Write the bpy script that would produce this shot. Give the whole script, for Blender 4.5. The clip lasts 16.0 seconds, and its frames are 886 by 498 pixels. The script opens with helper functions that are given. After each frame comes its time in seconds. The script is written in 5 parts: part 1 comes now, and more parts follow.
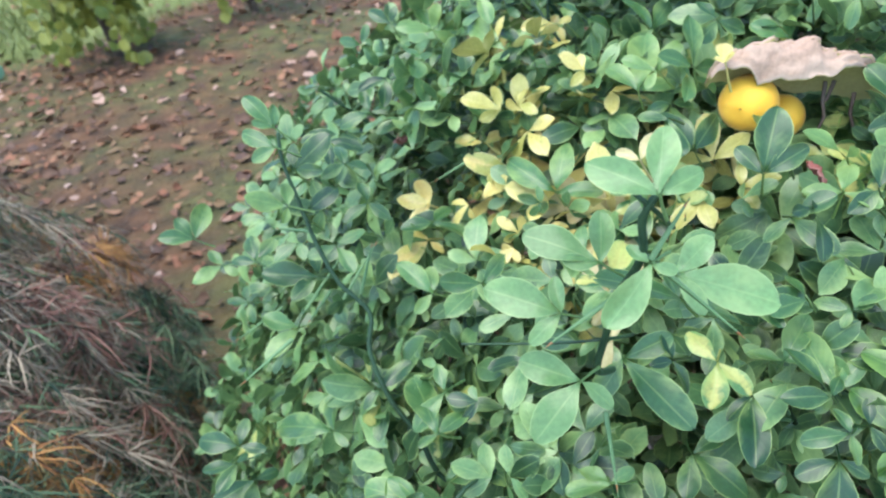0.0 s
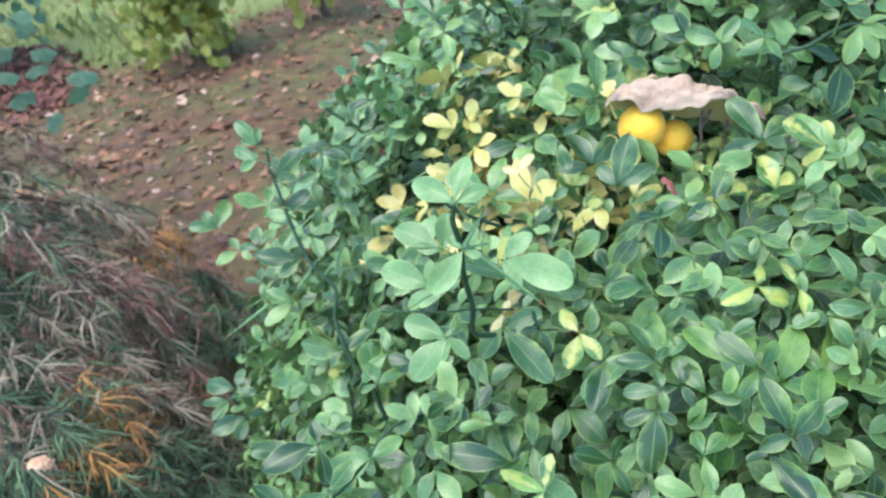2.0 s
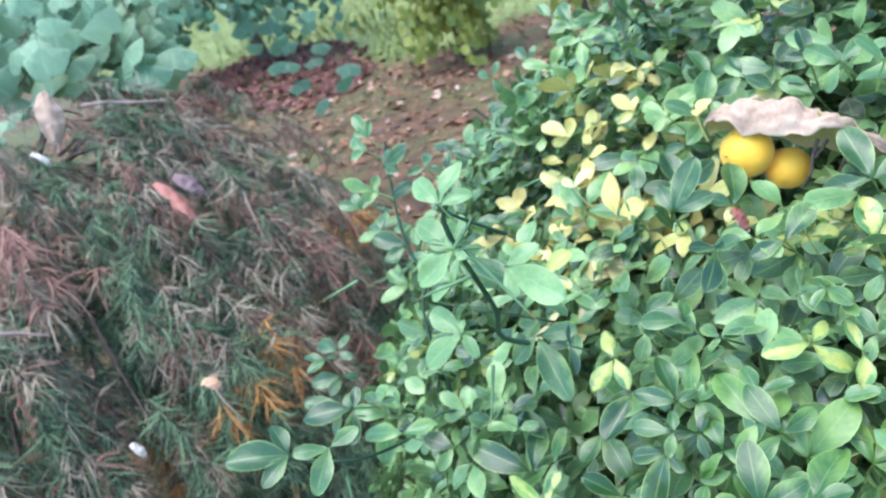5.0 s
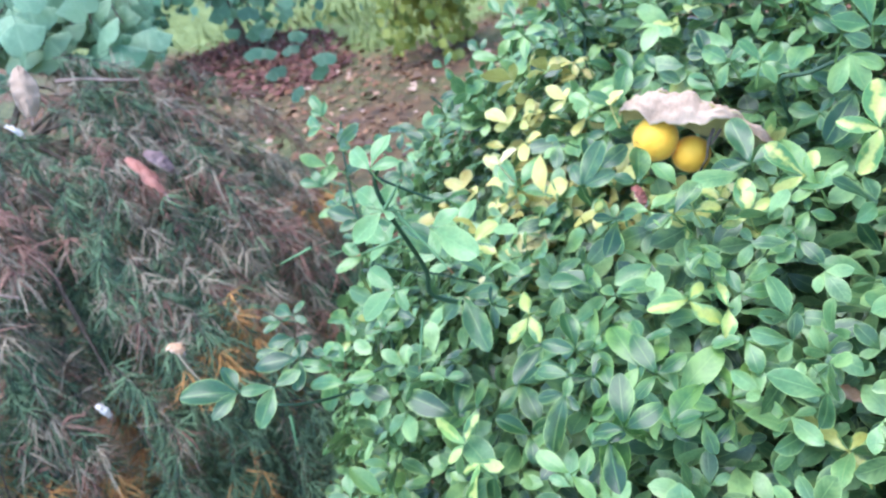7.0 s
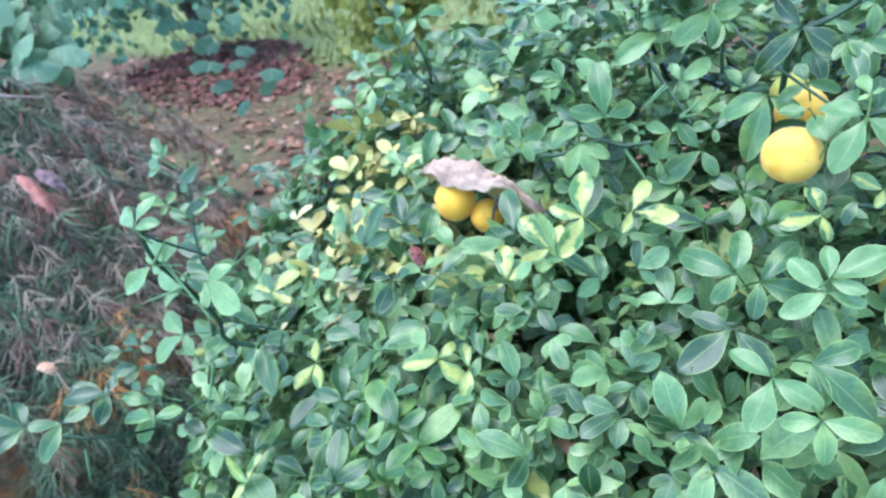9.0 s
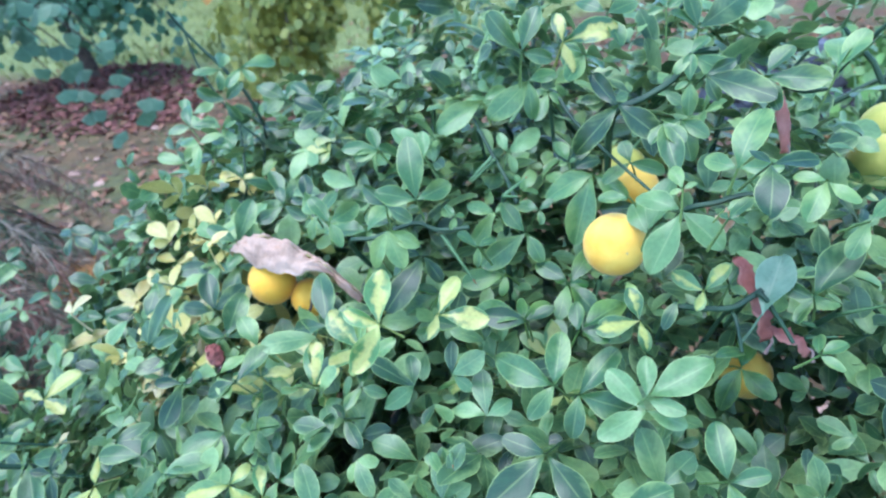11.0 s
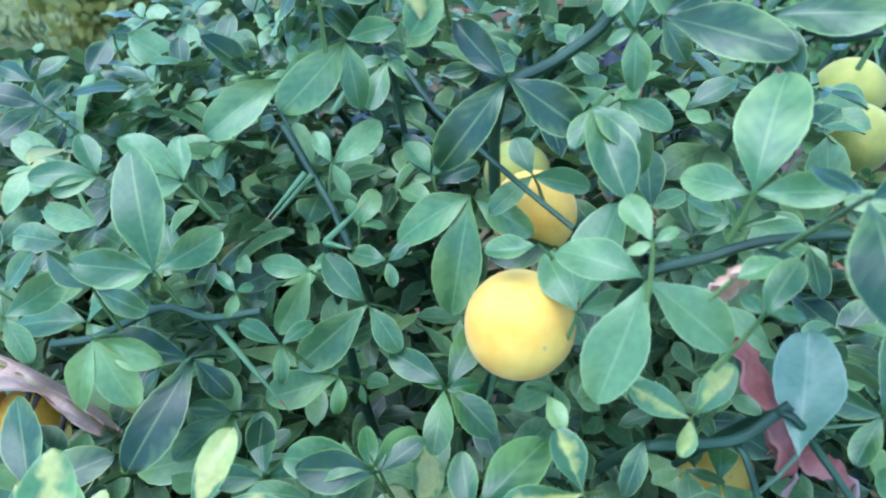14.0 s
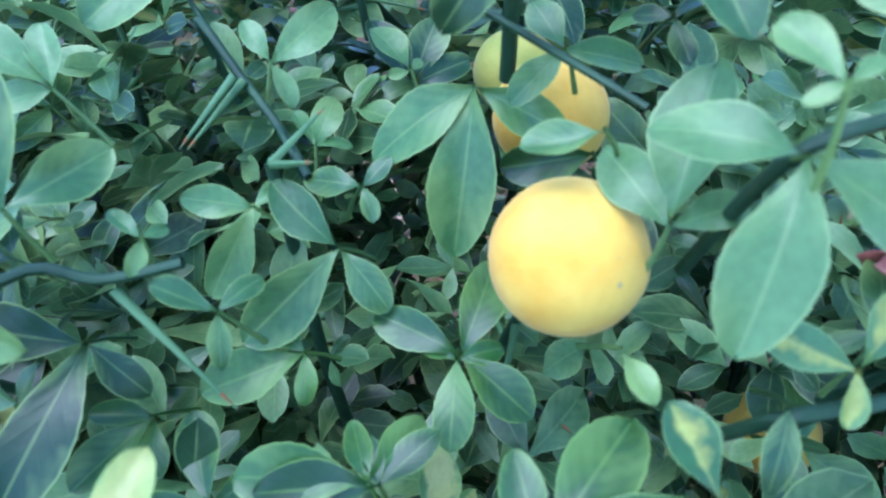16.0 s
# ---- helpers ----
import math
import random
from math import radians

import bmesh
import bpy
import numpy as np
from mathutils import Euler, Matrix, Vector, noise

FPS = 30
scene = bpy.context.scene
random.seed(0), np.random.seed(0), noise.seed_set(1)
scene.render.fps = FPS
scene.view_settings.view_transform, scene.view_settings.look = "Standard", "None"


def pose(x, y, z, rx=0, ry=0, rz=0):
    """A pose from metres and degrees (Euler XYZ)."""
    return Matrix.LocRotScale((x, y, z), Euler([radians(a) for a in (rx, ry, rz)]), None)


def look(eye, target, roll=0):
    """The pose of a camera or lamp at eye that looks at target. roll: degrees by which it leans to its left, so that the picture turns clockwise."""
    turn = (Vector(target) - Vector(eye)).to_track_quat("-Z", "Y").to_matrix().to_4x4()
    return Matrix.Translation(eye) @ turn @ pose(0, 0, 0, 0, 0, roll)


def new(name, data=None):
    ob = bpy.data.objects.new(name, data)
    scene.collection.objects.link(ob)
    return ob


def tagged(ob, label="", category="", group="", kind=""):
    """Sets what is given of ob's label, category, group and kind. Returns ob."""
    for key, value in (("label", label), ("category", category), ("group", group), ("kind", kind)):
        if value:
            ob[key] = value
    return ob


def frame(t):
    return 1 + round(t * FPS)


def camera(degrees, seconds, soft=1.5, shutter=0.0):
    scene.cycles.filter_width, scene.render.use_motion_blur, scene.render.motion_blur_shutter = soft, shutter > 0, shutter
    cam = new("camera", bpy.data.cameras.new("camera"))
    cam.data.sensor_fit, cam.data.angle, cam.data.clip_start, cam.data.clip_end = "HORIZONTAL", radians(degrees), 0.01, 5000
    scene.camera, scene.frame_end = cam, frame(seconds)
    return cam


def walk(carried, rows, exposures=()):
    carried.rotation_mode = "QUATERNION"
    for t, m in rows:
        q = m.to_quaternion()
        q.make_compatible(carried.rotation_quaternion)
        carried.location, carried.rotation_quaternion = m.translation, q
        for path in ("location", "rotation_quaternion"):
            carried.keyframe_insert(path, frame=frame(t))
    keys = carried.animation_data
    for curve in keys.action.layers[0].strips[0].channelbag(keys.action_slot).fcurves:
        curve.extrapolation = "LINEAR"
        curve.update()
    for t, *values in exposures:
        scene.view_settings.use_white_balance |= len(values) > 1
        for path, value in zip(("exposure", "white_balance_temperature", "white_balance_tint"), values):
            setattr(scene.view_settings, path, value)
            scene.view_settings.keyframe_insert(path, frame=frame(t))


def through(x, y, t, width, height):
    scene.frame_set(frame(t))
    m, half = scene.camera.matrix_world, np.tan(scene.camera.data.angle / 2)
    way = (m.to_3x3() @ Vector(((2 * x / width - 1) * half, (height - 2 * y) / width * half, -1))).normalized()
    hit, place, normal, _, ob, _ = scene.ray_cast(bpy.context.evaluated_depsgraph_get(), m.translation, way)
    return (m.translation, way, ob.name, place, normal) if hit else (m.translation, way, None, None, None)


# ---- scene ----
cam = camera(67.3, 16.0, soft=2.2)
PATH = [
    (0, (0.006, 0.203, 1.1), (-0.371, 1.802, -0.041), -8.7),
    (0.5, (0.005, 0.1701, 1.1119), (-0.341, 1.769, -0.039), -8.82),
    (1, (0.0364, 0.1458, 1.13), (-0.313, 1.743, -0.021), -9.47),
    (1.5, (0.0877, 0.1303, 1.1458), (-0.342, 1.717, 0.006), -10.19),
    (2, (0.1428, 0.1206, 1.1513), (-0.448, 1.673, 0.038), -11.35),
    (2.5, (0.1763, 0.1076, 1.1506), (-0.546, 1.619, 0.058), -12.22),
    (3, (0.192, 0.1194, 1.151), (-0.652, 1.582, 0.08), -13.87),
    (3.5, (0.1855, 0.1504, 1.1455), (-0.728, 1.598, 0.112), -14.74),
    (3.7, (0.1844, 0.1545, 1.145), (-0.771, 1.576, 0.112), -15.6),
    (5.8, (0.3402, 0.1705, 1.1248), (-0.977, 1.343, 0.182), -14.13),
    (6, (0.3332, 0.1659, 1.1269), (-0.973, 1.344, 0.175), -13.63),
    (6.5, (0.3234, 0.1487, 1.129), (-0.941, 1.364, 0.168), -13.27),
    (7, (0.3585, 0.1359, 1.1348), (-0.825, 1.409, 0.145), -12.97),
    (7.5, (0.4247, 0.1502, 1.1422), (-0.758, 1.417, 0.144), -12.23),
    (8, (0.488, 0.183, 1.1415), (-0.694, 1.459, 0.155), -11.23),
    (8.5, (0.5199, 0.1952, 1.1517), (-0.655, 1.49, 0.181), -10.03),
    (9, (0.5035, 0.2231, 1.1582), (-0.627, 1.557, 0.186), -9.19),
    (9.5, (0.4936, 0.2454, 1.1609), (-0.574, 1.636, 0.199), -8.87),
    (10, (0.5136, 0.2767, 1.1621), (-0.492, 1.709, 0.194), -8.65),
    (10.2, (0.5272, 0.2907, 1.1626), (-0.468, 1.732, 0.198), -8.5),
    (12.3, (0.5062, 0.4293, 1.1486), (-0.273, 2.029, 0.235), -3.39),
    (12.5, (0.4999, 0.4461, 1.1451), (-0.257, 2.052, 0.224), -3.64),
    (13, (0.485, 0.4738, 1.1336), (-0.207, 2.088, 0.177), -3.94),
    (13.5, (0.4773, 0.5008, 1.1199), (-0.17, 2.105, 0.116), -4.81),
    (14, (0.4659, 0.5284, 1.1023), (-0.132, 2.131, 0.066), -5.49),
    (14.5, (0.4514, 0.5438, 1.089), (-0.087, 2.141, 0.013), -5.44),
    (15, (0.4365, 0.5546, 1.0719), (-0.06, 2.159, -0.014), -5.53),
    (15.5, (0.4304, 0.5679, 1.0558), (-0.019, 2.181, -0.039), -5.54),
    (16, (0.4246, 0.578, 1.0484), (0.021, 2.184, -0.073), -5.61),
]
EXPOSURES = [(0, 1.98, 6500, 10), (3.7, 2.19, 6300, 10), (7, 2.32, 5900, 12), (8, 2.3, 5800, 12), (10, 2.07, 5500, 14), (12.5, 1.98, 5350, 14), (14, 1.88, 5100, 14), (15, 1.8, 5050, 14), (16, 1.84, 5000, 14)]
walk(cam, [(t, look(eye, target, roll)) for t, eye, target, roll in PATH], EXPOSURES)
cam.data.dof.use_dof, cam.data.dof.focus_distance, cam.data.dof.aperture_fstop = True, 0.32, 15.0

# ---- light ----
world = bpy.data.worlds.new("sky")
scene.world = world
world.use_nodes = True
_n = world.node_tree.nodes
_sky = _n.new("ShaderNodeTexSky")
_sky.sky_type, _sky.sun_disc = "NISHITA", False
_sky.sun_elevation, _sky.sun_rotation = radians(60), radians(200)
_sky.air_density, _sky.dust_density, _sky.ozone_density = 1.0, 0.5, 3.0
world.node_tree.links.new(_sky.outputs[0], _n["Background"].inputs[0])
_n["Background"].inputs[1].default_value = 0.15
sun = new("sun", bpy.data.lights.new("sun", "SUN"))
sun.data.energy, sun.data.angle, sun.data.color = 1.2, radians(50), (1.0, 0.96, 0.9)
sun.matrix_world = look((-1.6, -1.4, 8), (0, 0, 0))


# ---- materials ----
def material(name, rough=0.6):
    m = bpy.data.materials.new(name)
    m.use_nodes = True
    nt = m.node_tree
    b = nt.nodes["Principled BSDF"]
    b.inputs["Roughness"].default_value = rough
    return m, nt, b


def node(nt, kind, **values):
    n = nt.nodes.new("ShaderNode" + kind)
    for key, value in values.items():
        n.inputs[key.replace("_", " ")].default_value = value
    return n


def ramp(nt, fac, *stops):
    r = nt.nodes.new("ShaderNodeValToRGB")
    e = r.color_ramp.elements
    while len(e) < len(stops):
        e.new(0.5)
    for k, (p, c) in zip(e, stops):
        k.position, k.color = p, (*c, 1)
    nt.links.new(fac, r.inputs[0])
    return r.outputs[0]


def blend(nt, fac, a, b, mode="MIX"):
    m = nt.nodes.new("ShaderNodeMix")
    m.data_type, m.blend_type = "RGBA", mode
    for socket, value in ((m.inputs[0], fac), (m.inputs[6], a), (m.inputs[7], b)):
        if isinstance(value, (int, float)):
            socket.default_value = value
        elif isinstance(value, tuple):
            socket.default_value = (*value, 1)
        else:
            nt.links.new(value, socket)
    return m.outputs[2]


def sums(nt, op, a, b=0.0):
    m = nt.nodes.new("ShaderNodeMath")
    m.operation = op
    for socket, value in ((m.inputs[0], a), (m.inputs[1], b)):
        if isinstance(value, (int, float)):
            socket.default_value = value
        else:
            nt.links.new(value, socket)
    return m.outputs[0]


def bump(nt, b, height, strength=0.3, distance=0.002):
    n = nt.nodes.new("ShaderNodeBump")
    n.inputs["Strength"].default_value, n.inputs["Distance"].default_value = strength, distance
    nt.links.new(height, n.inputs["Height"])
    nt.links.new(n.outputs[0], b.inputs["Normal"])


def noisy(nt, scale, detail=3.0, coord="Object"):
    c = nt.nodes.new("ShaderNodeTexCoord")
    n = node(nt, "TexNoise", Scale=scale, Detail=detail)
    nt.links.new(c.outputs[coord], n.inputs["Vector"])
    return n.outputs["Fac"]


def leaf_material(name, dark, light, edge, heart=None, heart_size=0.5, rough=0.33, through=0.1, single=True, gloss=0.0):
    """A leaf blade: UV runs from stalk to tip (u) and across (v)."""
    m, nt, b = material(name, rough)
    uv = nt.nodes.new("ShaderNodeUVMap")
    sep = nt.nodes.new("ShaderNodeSeparateXYZ")
    nt.links.new(uv.outputs[0], sep.inputs[0])
    along, across = sep.outputs[0], sums(nt, "ABSOLUTE", sums(nt, "SUBTRACT", sep.outputs[1], 0.5))
    pick = nt.nodes.new("ShaderNodeObjectInfo").outputs["Random"] if single else nt.nodes.new("ShaderNodeNewGeometry").outputs["Random Per Island"]
    mottle = noisy(nt, 55.0, 4.0)
    fac = sums(nt, "ADD", sums(nt, "MULTIPLY", pick, 0.8), sums(nt, "MULTIPLY", mottle, 0.45))
    colour = ramp(nt, fac, (0.2, dark), (0.85, light), (1.15, tuple(0.75 * p + 0.25 * q for p, q in zip(light, edge))))
    if heart:
        patch = node(nt, "TexNoise", Scale=62.0, Detail=5.0)
        c = nt.nodes.new("ShaderNodeTexCoord")
        nt.links.new(c.outputs["Object"], patch.inputs["Vector"])
        amount = sums(nt, "SUBTRACT", sums(nt, "ADD", sums(nt, "MULTIPLY", patch.outputs["Fac"], 2.9), heart_size - 0.95), sums(nt, "MULTIPLY", across, 1.25))
        mask = ramp(nt, amount, (0.36, (0, 0, 0)), (0.62, (1, 1, 1)))
        colour = blend(nt, sums(nt, "MULTIPLY", mask, 0.85), colour, heart)
    # fine cells, the midrib, the side veins, the yellowing rim and the pale margin
    grain = noisy(nt, 420.0, 3.0)
    colour = blend(nt, 0.45, colour, ramp(nt, grain, (0.3, (0.35, 0.35, 0.35)), (0.7, (0.66, 0.66, 0.66))), "OVERLAY")
    slant = sums(nt, "SUBTRACT", sums(nt, "ADD", along, sums(nt, "MULTIPLY", mottle, 0.07)), sums(nt, "MULTIPLY", across, 0.6))
    vein = sums(nt, "ABSOLUTE", sums(nt, "SINE", sums(nt, "MULTIPLY", slant, 21.0)))
    lime_noise = noisy(nt, 46.0, 3.0)
    turning = sums(nt, "ADD", sums(nt, "MULTIPLY", across, 0.4), sums(nt, "ADD", sums(nt, "MULTIPLY", lime_noise, 1.1), sums(nt, "MULTIPLY", pick, 0.14)))
    lime = ramp(nt, sums(nt, "ADD", turning, sums(nt, "MULTIPLY", vein, 0.06)), (0.74, (0, 0, 0)), (1.4, (1, 1, 1)))
    colour = blend(nt, sums(nt, "MULTIPLY", lime, 0.5), colour, edge)
    bruise = ramp(nt, noisy(nt, 75.0, 3.0), (0.5, (0, 0, 0)), (0.8, (1, 1, 1)))
    colour = blend(nt, sums(nt, "MULTIPLY", bruise, 0.2), colour, dark)
    rib = ramp(nt, across, (0.0, (1, 1, 1)), (0.016, (1, 1, 1)), (0.036, (0, 0, 0)))
    colour = blend(nt, sums(nt, "MULTIPLY", rib, 0.3), colour, edge)
    veins = ramp(nt, vein, (0.0, (1, 1, 1)), (0.13, (0, 0, 0)))
    colour = blend(nt, sums(nt, "MULTIPLY", veins, 0.07), colour, edge)
    rim = ramp(nt, across, (0.458, (0, 0, 0)), (0.48, (1, 1, 1)))
    colour = blend(nt, sums(nt, "MULTIPLY", rim, 0.6), colour, edge)
    nt.links.new(colour, b.inputs["Base Color"])
    b.inputs["Specular IOR Level"].default_value = 0.48
    b.inputs["Coat Weight"].default_value, b.inputs["Coat Roughness"].default_value = gloss, 0.3
    wear = sums(nt, "ADD", rough - 0.1, sums(nt, "MULTIPLY", mottle, 0.22))
    nt.links.new(wear, b.inputs["Roughness"])
    relief = sums(nt, "ADD", sums(nt, "MULTIPLY", sums(nt, "POWER", vein, 0.5), 0.25), sums(nt, "ADD", mottle, sums(nt, "MULTIPLY", grain, 0.5)))
    bump(nt, b, relief, 0.3, 0.0005)
    t = nt.nodes.new("ShaderNodeBsdfTranslucent")
    nt.links.new(blend(nt, 0.4, colour, edge), t.inputs[0])
    mix = nt.nodes.new("ShaderNodeMixShader")
    mix.inputs[0].default_value = through
    nt.links.new(b.outputs[0], mix.inputs[1])
    nt.links.new(t.outputs[0], mix.inputs[2])
    nt.links.new(mix.outputs[0], nt.nodes["Material Output"].inputs[0])
    return m


def plain_material(name, a, b_, scale=30.0, rough=0.6, relief=0.3, distance=0.002, per_island=False):
    m, nt, b = material(name, rough)
    fac = noisy(nt, scale, 5.0)
    if per_island:
        fac = sums(nt, "ADD", sums(nt, "MULTIPLY", fac, 0.4), sums(nt, "MULTIPLY", nt.nodes.new("ShaderNodeNewGeometry").outputs["Random Per Island"], 0.7))
    nt.links.new(ramp(nt, fac, (0.3, a), (0.75, b_)), b.inputs["Base Color"])
    b.inputs["Specular IOR Level"].default_value = 0.3
    bump(nt, b, noisy(nt, scale * 3, 4.0), relief, distance)
    return m


GREEN = dict(dark=(0.009, 0.04, 0.013), light=(0.068, 0.165, 0.048), edge=(0.28, 0.39, 0.11))
LEAF = {
    "green": leaf_material("orange_leaf_green", **GREEN),
    "variegated": leaf_material("orange_leaf_variegated", (0.025, 0.09, 0.025), (0.08, 0.19, 0.05), (0.26, 0.4, 0.1), heart=(0.42, 0.4, 0.1), heart_size=0.46),
    "yellow": leaf_material("orange_leaf_yellow", (0.27, 0.29, 0.07), (0.52, 0.45, 0.12), (0.58, 0.52, 0.22), heart=(0.52, 0.4, 0.12), heart_size=0.3),
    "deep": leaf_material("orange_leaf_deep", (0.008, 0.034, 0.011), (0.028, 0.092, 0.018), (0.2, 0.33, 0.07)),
    "blotched": leaf_material("orange_leaf_blotched", (0.02, 0.07, 0.018), (0.065, 0.16, 0.045), (0.26, 0.37, 0.11), heart=(0.38, 0.38, 0.07), heart_size=0.3),
    "light": leaf_material("orange_leaf_light", (0.10, 0.205, 0.068), (0.17, 0.31, 0.115), (0.33, 0.45, 0.17), through=0.25),
    "back": leaf_material("orange_leaf_underside", (0.09, 0.17, 0.1), (0.15, 0.24, 0.15), (0.22, 0.32, 0.19)),
    "pale": leaf_material("orange_leaf_pale", (0.32, 0.29, 0.11), (0.44, 0.38, 0.16), (0.46, 0.4, 0.2), through=0.1),
}
FILL = {
    "green": leaf_material("inner_leaf_green", (0.009, 0.038, 0.013), (0.105, 0.215, 0.074), (0.32, 0.44, 0.15), single=False),
    "variegated": leaf_material("inner_leaf_variegated", (0.025, 0.09, 0.025), (0.08, 0.19, 0.05), (0.26, 0.4, 0.1), heart=(0.42, 0.42, 0.13), heart_size=0.34, single=False),
    "yellow": leaf_material("inner_leaf_yellow", (0.3, 0.3, 0.07), (0.54, 0.46, 0.13), (0.6, 0.53, 0.22), single=False),
}
M_STEM = plain_material("green_stem", (0.012, 0.035, 0.018), (0.035, 0.08, 0.035), 60, 0.5)
M_THORN = plain_material("thorn_green", (0.07, 0.15, 0.06), (0.14, 0.25, 0.1), 50, 0.45)
M_THORN_TIP = plain_material("thorn_tip_rust", (0.25, 0.08, 0.03), (0.35, 0.14, 0.05), 50, 0.5)
M_TRUNK = plain_material("brown_bark", (0.035, 0.025, 0.018), (0.12, 0.09, 0.065), 40, 0.85, 0.7, 0.006)
M_TWIG = plain_material("pale_twig", (0.2, 0.13, 0.1), (0.4, 0.29, 0.24), 40, 0.75)


# ---- mesh tools ----
class Buffer:
    """Gathers vertices, faces and UVs of one mesh."""

    def __init__(self):
        self.v, self.f, self.uv, self.n = [], [], [], 0

    def grid(self, points, uvs):
        """points, uvs: arrays of rows x columns."""
        r, c = points.shape[:2]
        i = np.arange(r * c).reshape(r, c) + self.n
        q = np.stack([i[:-1, :-1], i[:-1, 1:], i[1:, 1:], i[1:, :-1]], -1).reshape(-1, 4)
        self.v.append(points.reshape(-1, 3))
        self.f.append(q)
        self.uv.append(uvs.reshape(-1, 2)[q - self.n].reshape(-1, 2))
        self.n += r * c

    def quads(self, points, uvs):
        """points: N x 4 corners, uvs: 4 corners."""
        n = len(points)
        q = np.arange(4 * n).reshape(n, 4) + self.n
        self.v.append(points.reshape(-1, 3))
        self.f.append(q)
        self.uv.append(np.tile(uvs, (n, 1)))
        self.n += 4 * n

    def tube(self, path, radii, sides=7):
        path, rings, radii = [Vector(p) for p in path], [], [float(r) for r in radii]
        ref = Vector((0.31, 0.17, 0.93))
        for k, p in enumerate(path):
            d = (path[min(k + 1, len(path) - 1)] - path[max(k - 1, 0)]).normalized()
            a = d.cross(ref).normalized()
            b = d.cross(a)
            rings.append([p + radii[k] * (math.cos(2 * math.pi * s / sides) * a + math.sin(2 * math.pi * s / sides) * b) for s in range(sides + 1)])
        pts = np.array([[tuple(p) for p in ring] for ring in rings])
        u = np.stack(np.meshgrid(np.linspace(0, 1, len(path)), np.linspace(0, 1, sides + 1), indexing="ij"), -1)
        self.grid(pts, u)

    def mesh(self, name, mat, smooth=True):
        me = bpy.data.meshes.new(name)
        v, f = np.concatenate(self.v), np.concatenate(self.f)
        me.vertices.add(len(v))
        me.vertices.foreach_set("co", v.astype(np.float32).ravel())
        me.loops.add(f.size)
        me.loops.foreach_set("vertex_index", f.ravel().astype(np.int32))
        me.polygons.add(len(f))
        me.polygons.foreach_set("loop_start", np.arange(0, f.size, 4, dtype=np.int32))
        layer = me.uv_layers.new(name="UVMap")
        layer.data.foreach_set("uv", np.concatenate(self.uv).astype(np.float32).ravel())
        me.polygons.foreach_set("use_smooth", np.full(len(f), smooth))
        me.materials.append(mat)
        me.update(calc_edges=True)
        me.validate()
        return me


def thing(name, at=(0, 0, 0), **tags):
    ob = new(name)
    ob.location = at
    ob.empty_display_size = 0.05
    return tagged(ob, **tags)


def place(name, mesh, parent=None, label="", **tags):
    ob = new(name, mesh)
    if parent:
        ob.parent = parent
        up = parent
        off = Vector((0, 0, 0))
        while up:
            off += up.location
            up = up.parent
        ob.location = -off
    return tagged(ob, label=label, **tags)


def basis(az, el):
    """The normal of that azimuth and elevation, and two axes across it."""
    a, e = radians(az), radians(el)
    n = Vector((math.cos(e) * math.cos(a), math.cos(e) * math.sin(a), math.sin(e)))
    x = Vector((0, 0, 1)).cross(n).normalized()
    return n, x, n.cross(x)


def leaflet(buf, base, way, normal, length, wide=0.56, fold=0.18, curl=0.1, rows=9, cols=5, tooth=0.0, rng=random, peak=0.62, bend=0.0):
    """An oval blade from base along way, folded up along its midrib and curling down to its tip."""
    way = np.array(way) / np.linalg.norm(way)
    side = np.cross(normal, way)
    side /= np.linalg.norm(side)
    up = np.cross(way, side)
    s = np.linspace(0, 1, rows)[:, None]
    v = np.linspace(-1, 1, cols)[None, :]
    k = math.log(0.5) / math.log(peak)
    w = 0.5 * wide * length * np.sin(math.pi * np.clip(s, 0, 1) ** k).clip(0, 1) ** np.where(s < peak, 0.95, 0.5)
    if tooth > 0.05:
        w = w * (1 + tooth * np.where(np.arange(rows)[:, None] % 2, 1, -1))
    elif tooth:
        w = w * (1 + tooth * np.abs(np.sin(s * 9 * math.pi + 0.4)) - tooth * 0.6 + 0.03 * np.sin(s * 7 + rng.random() * 6))
    w = np.maximum(w, 0.012 * length)
    sway = bend * length * (s ** 1.6)
    skew = 1 + 0.12 * rng.uniform(-1, 1) * np.sign(v)
    wave = 0.035 * length * np.sin(s * (5 + 3 * rng.random()) + rng.random() * 6) * v
    lift = fold * np.abs(v) ** 1.3 * w - curl * length * s ** 2 + wave + 0.05 * length * s
    s_out = s - 0.05 * (s > 0.97) * (np.abs(v) < 0.2)
    p = np.array(base)[None, None] + (s_out * length)[..., None] * way + (v * w * skew + sway)[..., None] * side + lift[..., None] * up
    buf.grid(p, np.stack(np.broadcast_arrays(s, 0.5 + 0.5 * v), -1))


# ---- ground ----
def smooth_noise(x, y, scale):
    return noise.noise((x * scale, y * scale, 0.3))


def ground_height(x, y):
    h = 0.03 * smooth_noise(x, y, 0.8) + 0.012 * smooth_noise(x, y, 4.0)
    d = math.hypot(x + 4.55, y - 3.6)
    return h + 0.10 * math.exp(-(d / 0.75) ** 2)


def lawn_edge(x, y):
    """How far inside the lawn a place is."""
    return min(y - 3.7, 0.55 * y - 5.2 - x)


